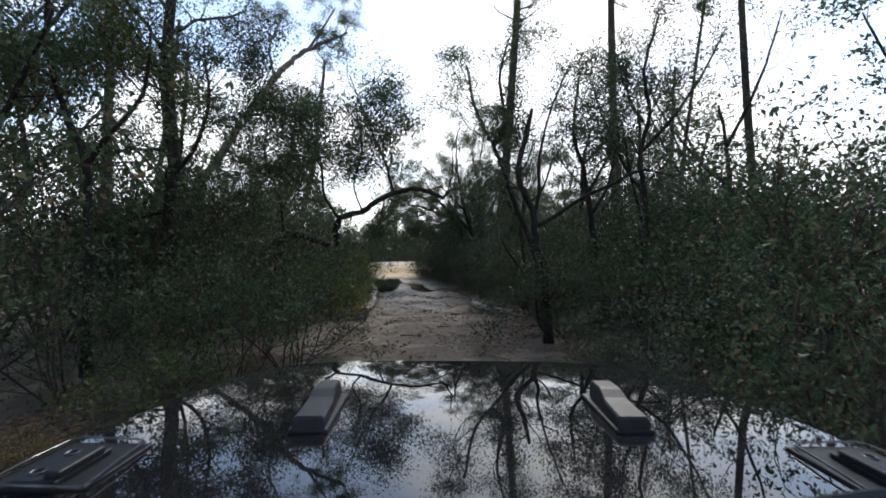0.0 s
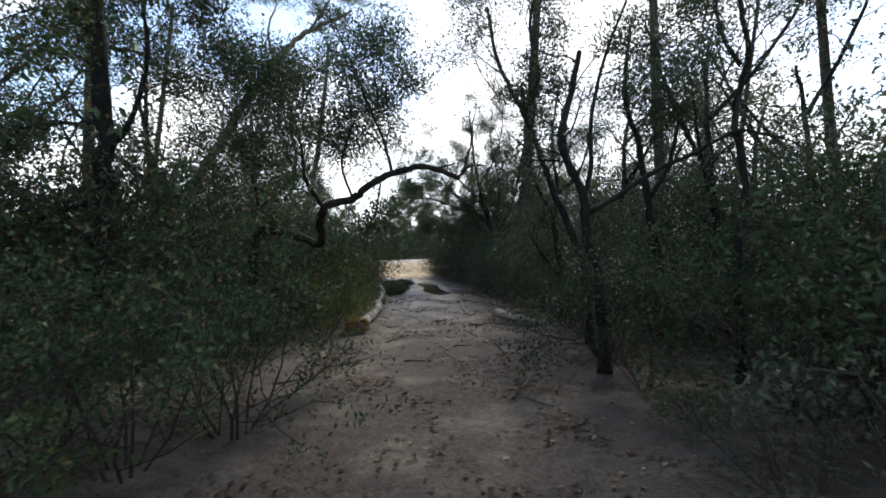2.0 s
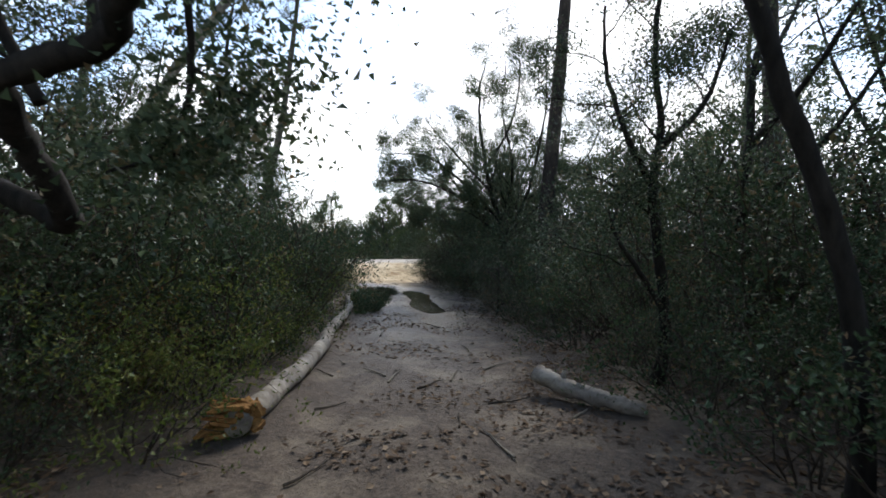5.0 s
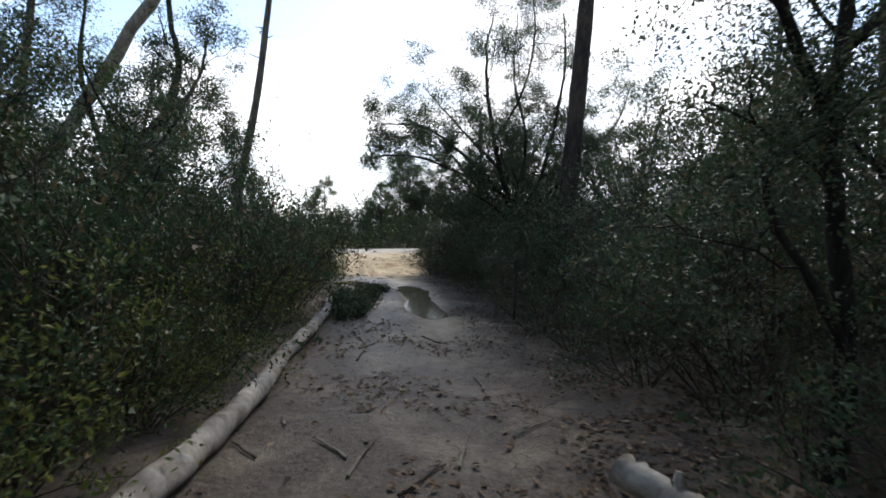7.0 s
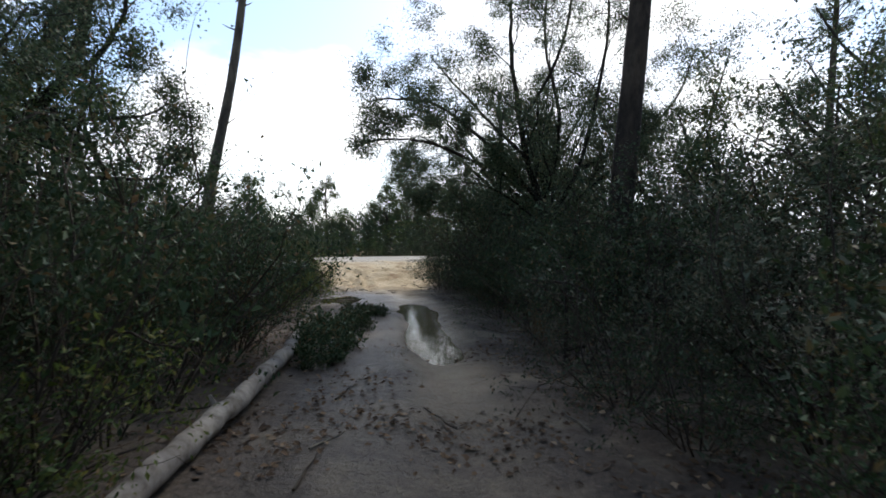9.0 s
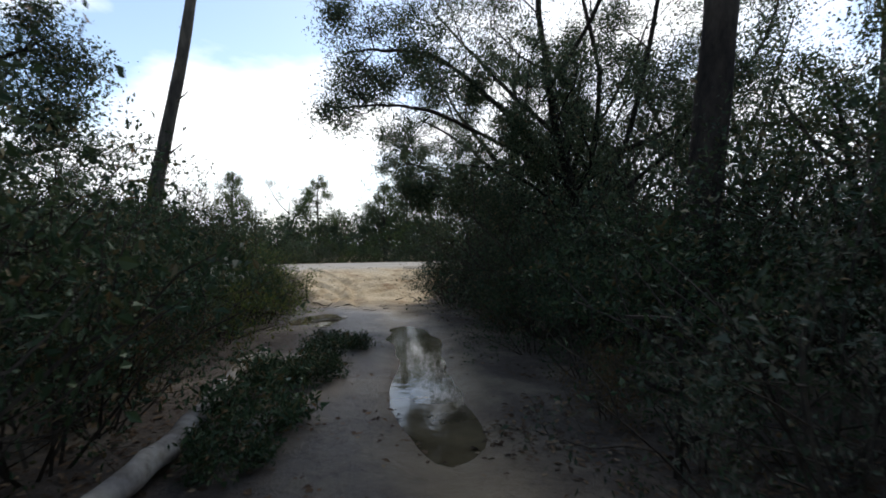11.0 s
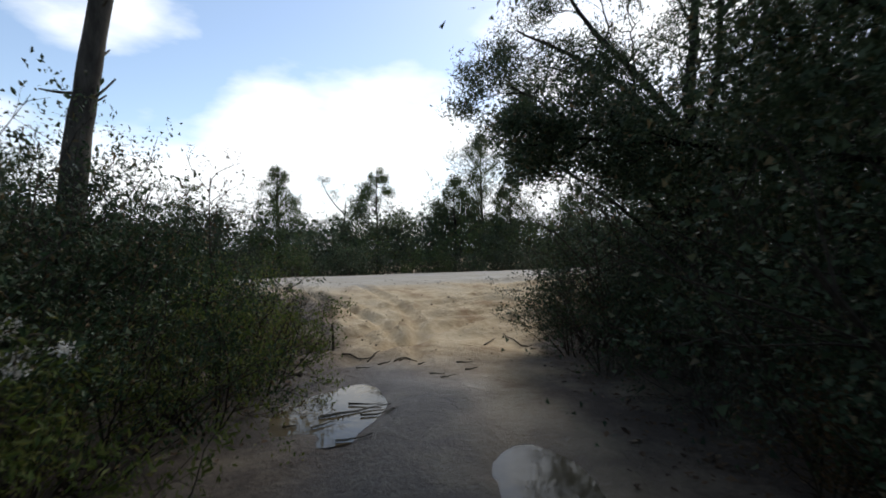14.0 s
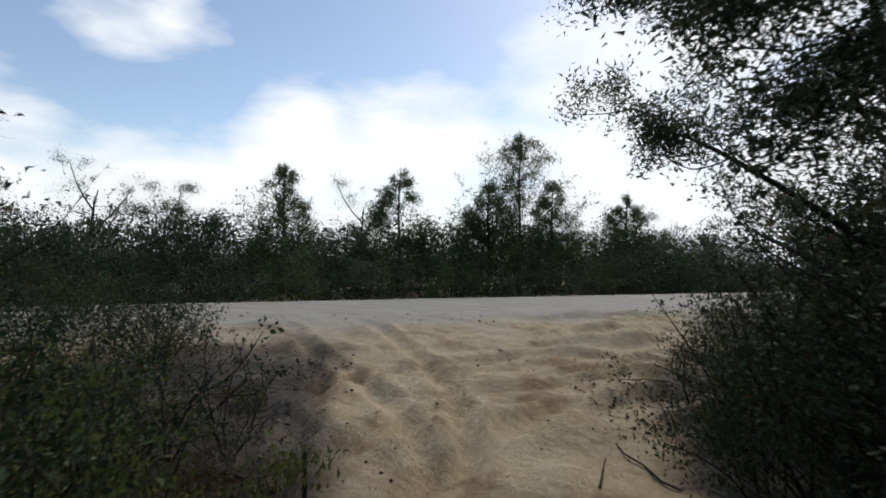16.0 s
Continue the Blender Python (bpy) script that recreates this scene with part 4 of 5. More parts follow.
EDGE_Y = (-4, 6, 9, 12, 15, 17, 20.6, 25, 28, 31, 33, 36)
LEFT_X = (-1.95, -2.05, -2.25, -2.35, -2.4, -2.6, -3.15, -4.1, -5.1, -6.6, -8.4, -11)
RIGHT_Y = (-4, 6, 9, 12, 15, 18.5, 22.4, 26, 29, 32, 34, 38)
RIGHT_X = (1.6, 1.5, 1.65, 1.85, 1.4, 0.6, -0.1, -0.45, -0.6, -0.85, -1.0, 0.6)


def thicket():
    rng = np.random.default_rng(77)
    for side in (-1, 1):
        near = [0, 0, 1, 1, 2, 2, 2, 4, 5] if side < 0 else [0, 0, 1, 1, 1, 3, 3, 2, 5]
        for row, (off, gap, big) in enumerate(((0.75, 1.3, 0.72), (2.1, 1.8, 0.95), (4.2, 1.9, 1.08), (7.0, 2.4, 1.2))):
            kinds = near if row < 2 else [6, 6, 7, 8]
            y = -2.0 if row < 2 else -3.0
            while y < 33.5 + row * 1.0:
                edge = np.interp(y, EDGE_Y, LEFT_X) if side < 0 else np.interp(y, RIGHT_Y, RIGHT_X)
                x = edge + side * (off + rng.uniform(-0.25, 0.35))
                yy = y + rng.uniform(-0.3, 0.3)
                size = big * rng.uniform(0.82, 1.18) * (0.7 if side < 0 and yy > 28.5 else 1.0)
                if side > 0 and row == 0 and 5.2 < yy < 9.3:
                    size *= 0.6
                if side < 0 and row < 2 and 6.5 < yy < 11.6:
                    size *= 0.7
                if across(x, yy) < -7.0:
                    kind, turn, tall = int(rng.choice(kinds)), rng.uniform(0, 360), rng.uniform(0.85, 1.15)
                    # darker-leaved kinds on this stretch put its shade into the leaf colour
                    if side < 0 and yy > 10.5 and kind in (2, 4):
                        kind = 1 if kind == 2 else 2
                    if side < 0 and yy > 27 and row >= 2:
                        size *= 0.6
                    if yy > 0.2 and (row < 3 or int(yy * 10) % 3):
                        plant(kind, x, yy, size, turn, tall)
                y += gap * rng.uniform(0.8, 1.2)


thicket()
for kind, x, y, size, turn in ((1, -0.3, 33.6, 0.7, 10), (0, 0.6, 34.6, 0.95, 80), (6, 1.6, 33.2, 1.1, 130), (1, 1.2, 36.4, 0.8, 200), (6, 2.8, 36.2, 1.1, 20), (6, 3.6, 38.2, 1.0, 290), (0, 2.2, 38.4, 0.7, 330), (6, 5.2, 37.0, 1.2, 60), (7, 6.0, 40.5, 1.0, 160),
                               (1, -4.4, 12.6, 1.3, 15), (0, -3.7, 14.6, 1.15, 75), (2, -5.4, 14.8, 1.35, 140), (1, -4.5, 16.8, 1.2, 210), (0, -6.4, 11.8, 1.35, 260), (1, -3.7, 10.9, 0.6, 300), (4, -2.55, 11.5, 0.95, 60), (4, -2.75, 12.9, 1.1, 200), (0, -5.2, 19.4, 1.2, 330),
                               (1, 3.0, 15.6, 1.25, 25), (3, 2.5, 17.4, 1.2, 85), (0, 3.7, 17.2, 1.0, 145), (1, 2.0, 20.2, 1.15, 205), (0, 3.3, 13.2, 1.2, 265), (3, 4.8, 14.2, 1.35, 325), (2, 4.4, 11.4, 1.2, 50), (1, 2.9, 22.4, 1.3, 110),
                               (2, -8.4, 32.0, 0.75, 10), (1, -9.7, 32.6, 0.6, 50), (0, -8.6, 30.4, 0.65, 100), (4, -7.6, 29.6, 0.8, 150), (1, -10.3, 31.0, 0.75, 190), (2, -11.2, 33.2, 0.8, 230), (4, -6.7, 28.6, 0.7, 270), (0, -12.4, 32.0, 0.8, 310), (0, -7.9, 27.3, 1.15, 5), (1, -8.8, 27.0, 1.2, 95), (6, 2.2, 28.2, 1.2, 95), (6, 2.6, 30.6, 1.2, 170),
                               (11, 1.6, 35.0, 1.0, 120), (11, 2.5, 32.2, 1.0, 180), (11, 1.6, 29.6, 0.8, 240), (11, 2.6, 25.4, 0.9, 30), (11, 4.6, 26.6, 1.2, 90), (11, 4.4, 30.4, 1.5, 150), (11, 3.4, 35.2, 1.3, 270),
                               (11, -8.9, 26.2, 0.85, 100)):
    plant(kind, x, y, size, turn)
plant(11, 1.0, 32.4, 0.85, 20)
plant(0, -6.4, 26.4, 0.8, 200, 1.25)
plant(1, -5.9, 24.8, 0.9, 100, 1.1)
plant(4, -2.85, 14.5, 0.85, 40)
plant(4, -2.95, 16.0, 1.05, 150)
plant(11, -7.9, 27.6, 0.6, 120, 1.4)
for x, y, size, turn in ((-6.7, 23.4, 0.95, 10), (-6.2, 25.0, 0.75, 55), (-5.7, 21.9, 0.8, 130), (-5.0, 23.3, 0.62, 170), (-5.7, 19.8, 1.2, 215),
                         (4.1, 22.6, 1.25, 25), (5.3, 25.2, 1.35, 65), (4.5, 24.4, 1.05, 250), (4.9, 20.6, 1.2, 110), (6.3, 21.8, 1.5, 150), (6.6, 26.2, 0.7, 190), (4.8, 17.0, 1.2, 235), (6.4, 18.6, 1.4, 270), (5.6, 13.6, 1.2, 310), (6.6, 10.4, 1.2, 350), (5.2, 8.6, 1.0, 40)):
    plant(11, x, y, size, turn)
for kind, x, y, size, turn in ((1, 4.1, 5.5, 1.35, 30), (1, 5.3, 6.4, 1.55, 100), (1, 3.5, 7.3, 1.25, 160), (0, 4.6, 7.6, 1.3, 220), (0, -2.05, 6.75, 0.92, 40), (1, -2.5, 5.9, 0.9, 150), (5, -4.35, 22.3, 1.0, 40), (5, -4.1, 21.2, 0.9, 190)):
    plant(kind, x, y, size, turn)
for x, y, size, turn in ((-5.5, 10.2, 1.15, 20), (-5.6, 11.7, 1.3, 85), (-5.0, 13.2, 1.15, 140), (-6.2, 9.0, 1.2, 200), (0.9, 25.4, 0.95, 0), (1.7, 24.9, 1.1, 70), (0.5, 26.6, 0.85, 140), (2.6, 26.9, 1.1, 200)):
    plant(11, x, y, size, turn)
for kind, x, y, size, turn in ((1, -1.1, 30.7, 0.75, 40), (11, -0.7, 31.1, 0.72, 100), (11, -0.2, 30.3, 0.95, 160), (0, -0.95, 31.8, 0.75, 220), (11, 0.6, 30.9, 1.1, 280), (1, -0.75, 29.4, 0.8, 330)):
    plant(kind, x, y, size, turn)
plant(11, -7.0, 27.3, 0.85, 15, 1.1)
for x, y, size, turn in ((7.4, 12.2, 1.4, 30), (7.9, 15.2, 1.5, 100), (6.1, 15.9, 1.3, 170), (8.8, 9.6, 1.4, 240), (5.0, 12.3, 1.05, 310)):
    plant(11, x, y, size, turn)
for kind, x, y, size, turn, tall in ((0, -6.55, 26.6, 1.05, 30, 1.25), (1, -6.6, 26.7, 1.0, 250, 1.3), (1, -6.3, 25.4, 1.05, 110, 1.2), (0, -6.05, 24.3, 1.05, 190, 1.08), (1, -6.15, 24.4, 1.0, 20, 1.12), (1, -5.6, 23.2, 0.9, 250, 1.0), (0, -6.6, 23.4, 1.1, 320, 1.05), (4, -4.9, 27.8, 1.05, 60, 1.15), (4, -4.75, 26.6, 0.95, 200, 1.1), (0, -5.6, 28.2, 0.9, 300, 1.0),
                                     (1, -3.35, 18.3, 1.0, 70, 1.25), (0, -3.15, 16.7, 0.95, 160, 1.25), (1, -3.6, 20.0, 0.95, 230, 1.2), (0, -3.3, 14.3, 0.95, 280, 1.3)):
    plant(kind, x, y, size, turn, tall)
plant(11, -7.3, 25.7, 0.85, 75)
plant(11, -8.3, 26.9, 1.0, 160)
plant(11, -9.6, 28.4, 0.9, 220)
plant(11, -6.4, 23.0, 0.85, 200)
plant(11, -7.4, 21.6, 0.8, 290)
plant(11, -6.0, 18.6, 0.95, 40)
plant(11, -5.6, 15.6, 0.9, 140)
plant(11, -6.6, 12.6, 1.1, 250)
for kind, x, y, size, turn in ((5, -5.5, 29.4, 0.5, 20), (3, -5.9, 30.3, 0.5, 70), (2, -6.6, 29.7, 0.6, 130), (5, -5.2, 28.5, 0.55, 220)):
    plant(kind, x, y, size, turn)


# ---- trees of the woods round about ----
def small_oak(seed, tall, label, leaf=None, per=11, kids=4, size=(0.095, 0.048)):
    rng = np.random.default_rng(seed)
    p = np.cumsum(np.vstack([[0, 0, -0.05], rng.normal(size=(5, 3)) * 0.18 * (1, 1, 0.3) + (0, 0, tall * 0.15)]), axis=0)
    lines = [(p, 0.012 * tall + 0.02, 0.03)]
    for k in range(3):
        q = p[2 + k]
        a = rng.uniform(0, 2 * math.pi)
        w = np.array((math.cos(a), math.sin(a), 0.9))
        lines.append(([q, q + w * tall * 0.1, q + w * tall * 0.2 + (0, 0, 0.3), q + w * tall * 0.27 + (0, 0, 0.8)], 0.007 * tall, 0.015))
    return wood_tree("oak_tree", seed, [(np.array(a), b, c) for a, b, c in lines], label, limbs=5, reach=tall * 0.26, kids=kids, per=per, sigma=0.2, size=size, sprout=(0.35, 1.0), twig=0.15, leaf=leaf, group="trees of the woods", at=(0, 0, 0), fine_leaf=0.7, many=2.4, share=0.6)


WOODS = [small_oak(61, 7.0, "dark oak of the woods behind the thicket"), small_oak(62, 6.0, "dark oak of the woods behind the thicket"),
         small_oak(63, 5.0, "green small-leaved tree behind the thicket", LEAF_BROAD), small_oak(64, 7.5, "sparse dark oak with lacy crown", per=6),
         small_oak(67, 7.0, "dark oak deep in the woods", per=6, kids=3, size=(0.15, 0.08))]
WOODED = [0] * len(WOODS)


def add_tree(kind, x, y, size, turn, label=""):
    ob, m = WOODS[kind], stand(x, y, size, turn)
    if WOODED[kind] == 0:
        ob.matrix_basis = m
    else:
        ob = copy_thing(ob, m)
        if label:
            ob["label"] = label
    WOODED[kind] += 1


for kind, x, y, size, turn in (
        (3, -7.0, 13.5, 1.0, 20), (2, -7.8, 21.0, 1.0, 310), (0, -7.0, 22.6, 0.85, 220), (2, 5.4, 24.6, 0.9, 190), (2, 5.3, 18.8, 0.85, 45), (0, -8.5, 17.5, 0.95, 80), (1, -6.2, 5.0, 1.1, 200), (3, -9.5, 9.5, 1.15, 150), (4, -11, 21, 1.1, 60), (4, -12.5, 14, 1.2, 300),
        (3, -9.5, 24.5, 0.8, 130), (2, -13.5, 30.5, 0.7, 33), (4, -15, 6, 1.2, 10), (4, -6.5, -2, 1.2, 90), (4, -13, -4, 1.2, 40), (4, -17, 18, 1.3, 250), (2, -14.5, 25, 1.0, 70),
        (0, -5.2, 17.0, 0.66, 60), (0, -5.4, 12.6, 0.58, 210), (2, -4.8, 14.0, 0.62, 320), (0, 2.8, 29.6, 1.15, 300), (0, 5.6, 20.8, 0.8, 140),
        (3, 5.2, 12.0, 0.95, 30), (3, 4.6, 15.8, 1.0, 110), (3, 9.5, 5.5, 1.0, 270), (3, 8.5, 14.0, 1.1, 350), (1, 7.0, 22.5, 1.1, 120),
        (0, 5.6, 29.0, 1.15, 200), (1, 3.2, 31.5, 1.0, 60), (4, 11, 20, 1.2, 75), (4, 12, 27, 1.2, 10), (4, 8.5, 33, 1.1, 140), (4, 6.5, -3, 1.2, 20), (4, 13, 3, 1.3, 95),
        (4, 0, -13, 1.3, 15), (4, 14, 12, 1.3, 50), (4, 15, 34, 1.2, 350), (1, 5.0, 35.0, 1.0, 100), (2, 2.2, 34.6, 0.7, 0)):
    add_tree(kind, x, y, size, turn)


# ---- the far side of the road ----
def treeline():
    rng = np.random.default_rng(91)
    for kind, u in ((9, -22), (10, -24)):
        plant(kind, *road_point(u, 7), 1.0, 0)
    for row, (s0, gap, lo, hi) in enumerate(((1.9, 1.45, 0.5, 0.72), (3.9, 1.55, 0.95, 1.3), (7.2, 1.4, 1.35, 1.8))):
        u = -20.0
        while u < 29:
            x, y = road_point(u, s0 + rng.uniform(-0.6, 0.6))
            plant(int(rng.choice([9, 9, 10])), x, y, rng.uniform(lo, hi), rng.uniform(0, 360), rng.uniform(0.9, 1.1))
            u += gap * rng.uniform(0.8, 1.25)
    for kind, u, s, size in ((1, -14, 8, 0.55), (3, -9.5, 9, 0.75), (2, -5.5, 9, 0.9), (3, 2, 10, 0.8), (1, 9, 9, 0.85), (0, 14, 9, 0.8), (2, 19, 9, 0.9), (1, 26, 9, 0.9), (0, -22, 9, 0.8), (2, 33, 10, 1.0)):
        x, y = road_point(u, s)
        add_tree(kind, x, y, size, rng.uniform(0, 360), "tree standing above the bank across the road")


treeline()
for seed, x, y, tall, reach in ((71, -14.6, 45.6, 6.0, 1.5), (72, -10.3, 48.6, 6.2, 1.8), (73, -4.9, 52.5, 8.8, 3.4), (74, -3.2, 54.0, 6.4, 1.7), (75, -6.4, 51.5, 6.2, 1.9), (76, 1.5, 60, 6.5, 1.9)):
    pine(seed, [(x, y, 0.3), (x + 0.05, y, tall * 0.35), (x - 0.05, y, tall * 0.7), (x, y, tall)], 0.1, 0.02, "young bushy pine above the bank across the road", whorls=30 if seed == 73 else 22, start=0.25, peak=1.08, reach=reach * 1.65, stubs=0, loose=0.1, tuft=22 if seed == 73 else 20, needle=0.17, thick=0.03, group="pines across the road")


# ---- the track's own litter ----
def scatter_leaves(name, label, seed, count, box, pick, size, material):
    """Loose leaves lying on the ground within a box of the plan."""
    rng = np.random.default_rng(seed)
    x, y = rng.uniform(box[0], box[1], count), rng.uniform(box[2], box[3], count)
    keep = rng.random(count) < pick(x, y)
    x, y = x[keep], y[keep]
    at = np.stack([x, y, height(x, y) + 0.006 + 0.012 * rng.random(len(x))], 1)
    n = len(at)
    a = rng.uniform(0, 2 * math.pi, n)
    d = np.stack([np.cos(a), np.sin(a), rng.normal(size=n) * 0.22], 1)
    s = np.stack([-np.sin(a), np.cos(a), rng.normal(size=n) * 0.25], 1)
    L = size[0] * rng.uniform(0.6, 1.4, (n, 1))
    W = L * size[1]
    up = np.array((0, 0, 1.0))
    V = np.stack([at, at + d * L * 0.5 + s * W + up * W * 0.35, at + d * L, at + d * L * 0.5 - s * W + up * W * 0.35], 1).reshape(-1, 3)
    V[:, 2] = np.maximum(V[:, 2], height(V[:, 0], V[:, 1]) + 0.004)
    tagged(new(name, mesh_of(name, V, np.arange(4 * n).reshape(n, 4), material)), label, "leaf litter", kind="stuff")


def litter_share(x, y):
    mid = np.abs(x - rut(y) + 0.86)
    clump = np.clip(0.5 + 1.3 * rough(x, y, 0.7, 21) + 0.5 * rough(x, y, 2.4, 22), 0.04, 1)
    return clump * (0.55 + 0.45 * step(0.7, 1.7, mid)) * step(26, 17, y)


scatter_leaves("leaf_litter", "brown fallen leaves strewn over the track", 5, 42000, (-4.2, 3.2, 3, 25), litter_share, (0.065, 0.32), DEAD_LEAF)
scatter_leaves("leaf_litter", "brown fallen leaves under the shrubs", 6, 9000, (-8, 4, 26, 34), lambda x, y: 0.8 * step(1.4, 2.4, np.abs(x + 0.105 * y - 0.2 + 0.02 * (y - 26) ** 2)) * (across(x, y) < -7), (0.07, 0.3), DEAD_LEAF)


def sticks():
    rng = np.random.default_rng(15)
    spots = [(-0.1, 14.3, 0.7, 80), (0.5, 13.2, 0.5, 20), (0.25, 12.0, 0.6, 110), (-1.2, 11.4, 0.45, 60), (-1.75, 10.4, 0.8, 140), (-0.6, 9.6, 0.4, 10), (0.7, 10.6, 0.9, 95), (-1.4, 12.9, 0.35, 45), (0.1, 16.0, 0.5, 100),
             (-5.0, 28.3, 1.3, 70), (-5.4, 28.9, 1.0, 100), (-4.9, 29.3, 0.7, 55), (-4.2, 29.9, 0.6, 88), (-4.6, 27.6, 0.9, 85), (-2.5, 31.2, 0.7, 80), (-2.1, 31.5, 0.9, 120), (-5.6, 30.0, 0.8, 30), (0.9, 8.6, 0.7, 70), (-2.0, 8.4, 0.6, 25), (-5.25, 28.7, 1.2, 152), (-3.6, 27.47, 0.85, 42), (-4.4, 29.7, 0.5, 17)]
    for k in range(16):
        spots.append((rng.uniform(-4.7, -2.3), rng.uniform(26.2, 29.8), rng.uniform(0.12, 0.4), rng.uniform(0, 60)))
    for k in range(26):
        y = rng.uniform(7.5, 19)
        spots.append((float(rut(y)) - 0.86 + rng.normal() * 1.1, y, rng.uniform(0.2, 0.6), rng.uniform(0, 180)))
    for x, y, L, turn in spots:
        a = radians(turn)
        w = np.array((math.cos(a), math.sin(a)))
        p = []
        for u in np.linspace(-0.5, 0.5, 5):
            q = np.array((x, y)) + w * L * u + rng.normal(size=2) * 0.02 * L
            p.append((q[0] - x, q[1] - y, max(ground_z(*q), -0.045) + 0.012 + 0.01 * rng.random()))
        V, F = tubes([(np.array(p), np.linspace(0.014, 0.006, 5) * (0.7 + 0.5 * L), 5, 0.15)])
        tagged(new("fallen_stick", mesh_of("fallen_stick", V, F, DEAD_TWIG if rng.random() < 0.5 else TWIG)), "dry broken stick lying on the ground", "stick", "sticks on the track").matrix_basis = pose(x, y, 0)


sticks()


def clods():
    """Dark crumbs of earth and bark on the sand."""
    rng = np.random.default_rng(29)
    V, F, base = [], [], 0
    for k in range(600):
        y = rng.uniform(29.5, 38.5)
        x = rng.uniform(np.interp(y, (29, 34, 38), (-5.2, -7.5, -12)), np.interp(y, (29, 34, 38), (-1.6, -1.2, 1.2)))
        if rough(x, y, 1.3, 41) < 0.05 and rng.random() < 0.75:
            continue
        r = 0.007 + 0.018 * rng.random() ** 3
        c = np.array((x, y, ground_z(x, y) + r * 0.3))
        d = np.array([(1, 0, 0), (0, 1, 0), (-1, 0, 0), (0, -1, 0), (0, 0, 0.8), (0, 0, -0.8)]) * r * rng.uniform(0.6, 1.5, (6, 1))
        V.append(c + d)
        F += [(base + a, base + b, base + e) for a, b, e in ((0, 1, 4), (1, 2, 4), (2, 3, 4), (3, 0, 4), (1, 0, 5), (2, 1, 5), (3, 2, 5), (0, 3, 5))]
        base += 6
    tagged(new("earth_clods", mesh_of("earth_clods", np.vstack(V), F, TWIG)), "dark crumbs of earth and bark on sand", "debris", kind="stuff")


clods()


# ---- low growth ----
def grass_clump(seed, tall, blades, wide, label, material=None):
    rng = np.random.default_rng(seed)
    n = blades
    a, q = rng.uniform(0, 2 * math.pi, n), wide * np.sqrt(rng.random(n))
    foot = np.stack([q * np.cos(a), q * np.sin(a), 0 * a - 0.01], 1)
    out = np.stack([np.cos(a + rng.normal(size=n) * 0.7), np.sin(a + rng.normal(size=n) * 0.7), 0 * a], 1)
    L = tall * rng.uniform(0.5, 1.1, (n, 1))
    bend = rng.uniform(0.15, 0.7, (n, 1))
    side = np.stack([-out[:, 1], out[:, 0], 0 * a], 1) * 0.006
    up = np.array((0, 0, 1.0))
    m1, tip = foot + up * L * 0.55 + out * L * bend * 0.35, foot + up * L * (1 - 0.5 * bend) + out * L * bend
    V = np.stack([foot - side, foot + side, m1 + side * 0.8, m1 - side * 0.8, tip], 1).reshape(-1, 3)
    k = 5 * np.arange(n)
    F = [(i, i + 1, i + 2, i + 3) for i in k.tolist()] + [(i + 3, i + 2, i + 4) for i in k.tolist()]
    ob = thing("grass_clump", Matrix(), label, "grass", "grass clumps at the sand's edge")
    part("blade_tuft", mesh_of("blade_tuft", V, F, material or GRASS), ob)
    return ob


def grasses():
    rng = np.random.default_rng(19)
    first = grass_clump(81, 0.34, 220, 0.24, "dry tufted grass clump at the sand's edge")
    spots = [(-5.25, 30.3), (-6.3, 31.2), (-1.0, 33.0)]
    for k in range(46):
        x, y = road_point(rng.uniform(-26, 36), rng.uniform(1.2, 2.0))
        spots.append((x, y))
    for k, (x, y) in enumerate(spots):
        m = stand(x, y, rng.uniform(0.7, 1.1), rng.uniform(0, 360))
        if k == 0:
            first.matrix_basis = m
        else:
            copy_thing(first, m)


grasses()
LOW = shrub(82, 0.55, 9, LEAF_DARK, (0.075, 0.024), "low dark bush growing between the wheel ruts", per=5, sigma=0.07, kids=4, wide=1.3, group="low bushes on the track", name="low_bush")
LOW.matrix_basis = stand(-2.45, 21.0, 1.0, 10)
for x, y, size, turn in ((-2.75, 22.3, 1.0, 70), (-2.35, 22.6, 0.7, 150), (-2.55, 23.6, 0.75, 240), (-2.85, 24.6, 0.6, 300), (-2.3, 20.2, 0.7, 30), (-2.25, 24.3, 0.6, 100)):
    copy_thing(LOW, stand(x, y, size, turn))


def seed_bush():
    """A feathery shrub with pale seed tufts."""
    ob = shrub(83, 1.7, 9, LEAF_LIGHT, (0.06, 0.02), "feathery green shrub with white seed tufts", per=5, sigma=0.08, group="shrubs at the track's mouth", name="seed_bush")
    rng = np.random.default_rng(84)
    for k in range(10):
        a, q = rng.uniform(0, 2 * math.pi), rng.uniform(0.1, 0.6)
        c = np.array((q * math.cos(a), q * math.sin(a), 1.75 - 0.7 * q + rng.uniform(-0.15, 0.1)))
        at = c + rng.normal(size=(70, 3)) * (0.034, 0.034, 0.02)
        V, F = leaves(rng, at, 0.03, 0.014, 0.6)
        part("seed_tuft", mesh_of("seed_tuft", V, F, TUFT), ob, "fluffy white seed tuft")
    return ob


SEEDY = seed_bush()
SEEDY.matrix_basis = stand(-4.5, 24.4, 0.82, 20)
copy_thing(SEEDY, stand(-4.95, 24.9, 0.9, 140))


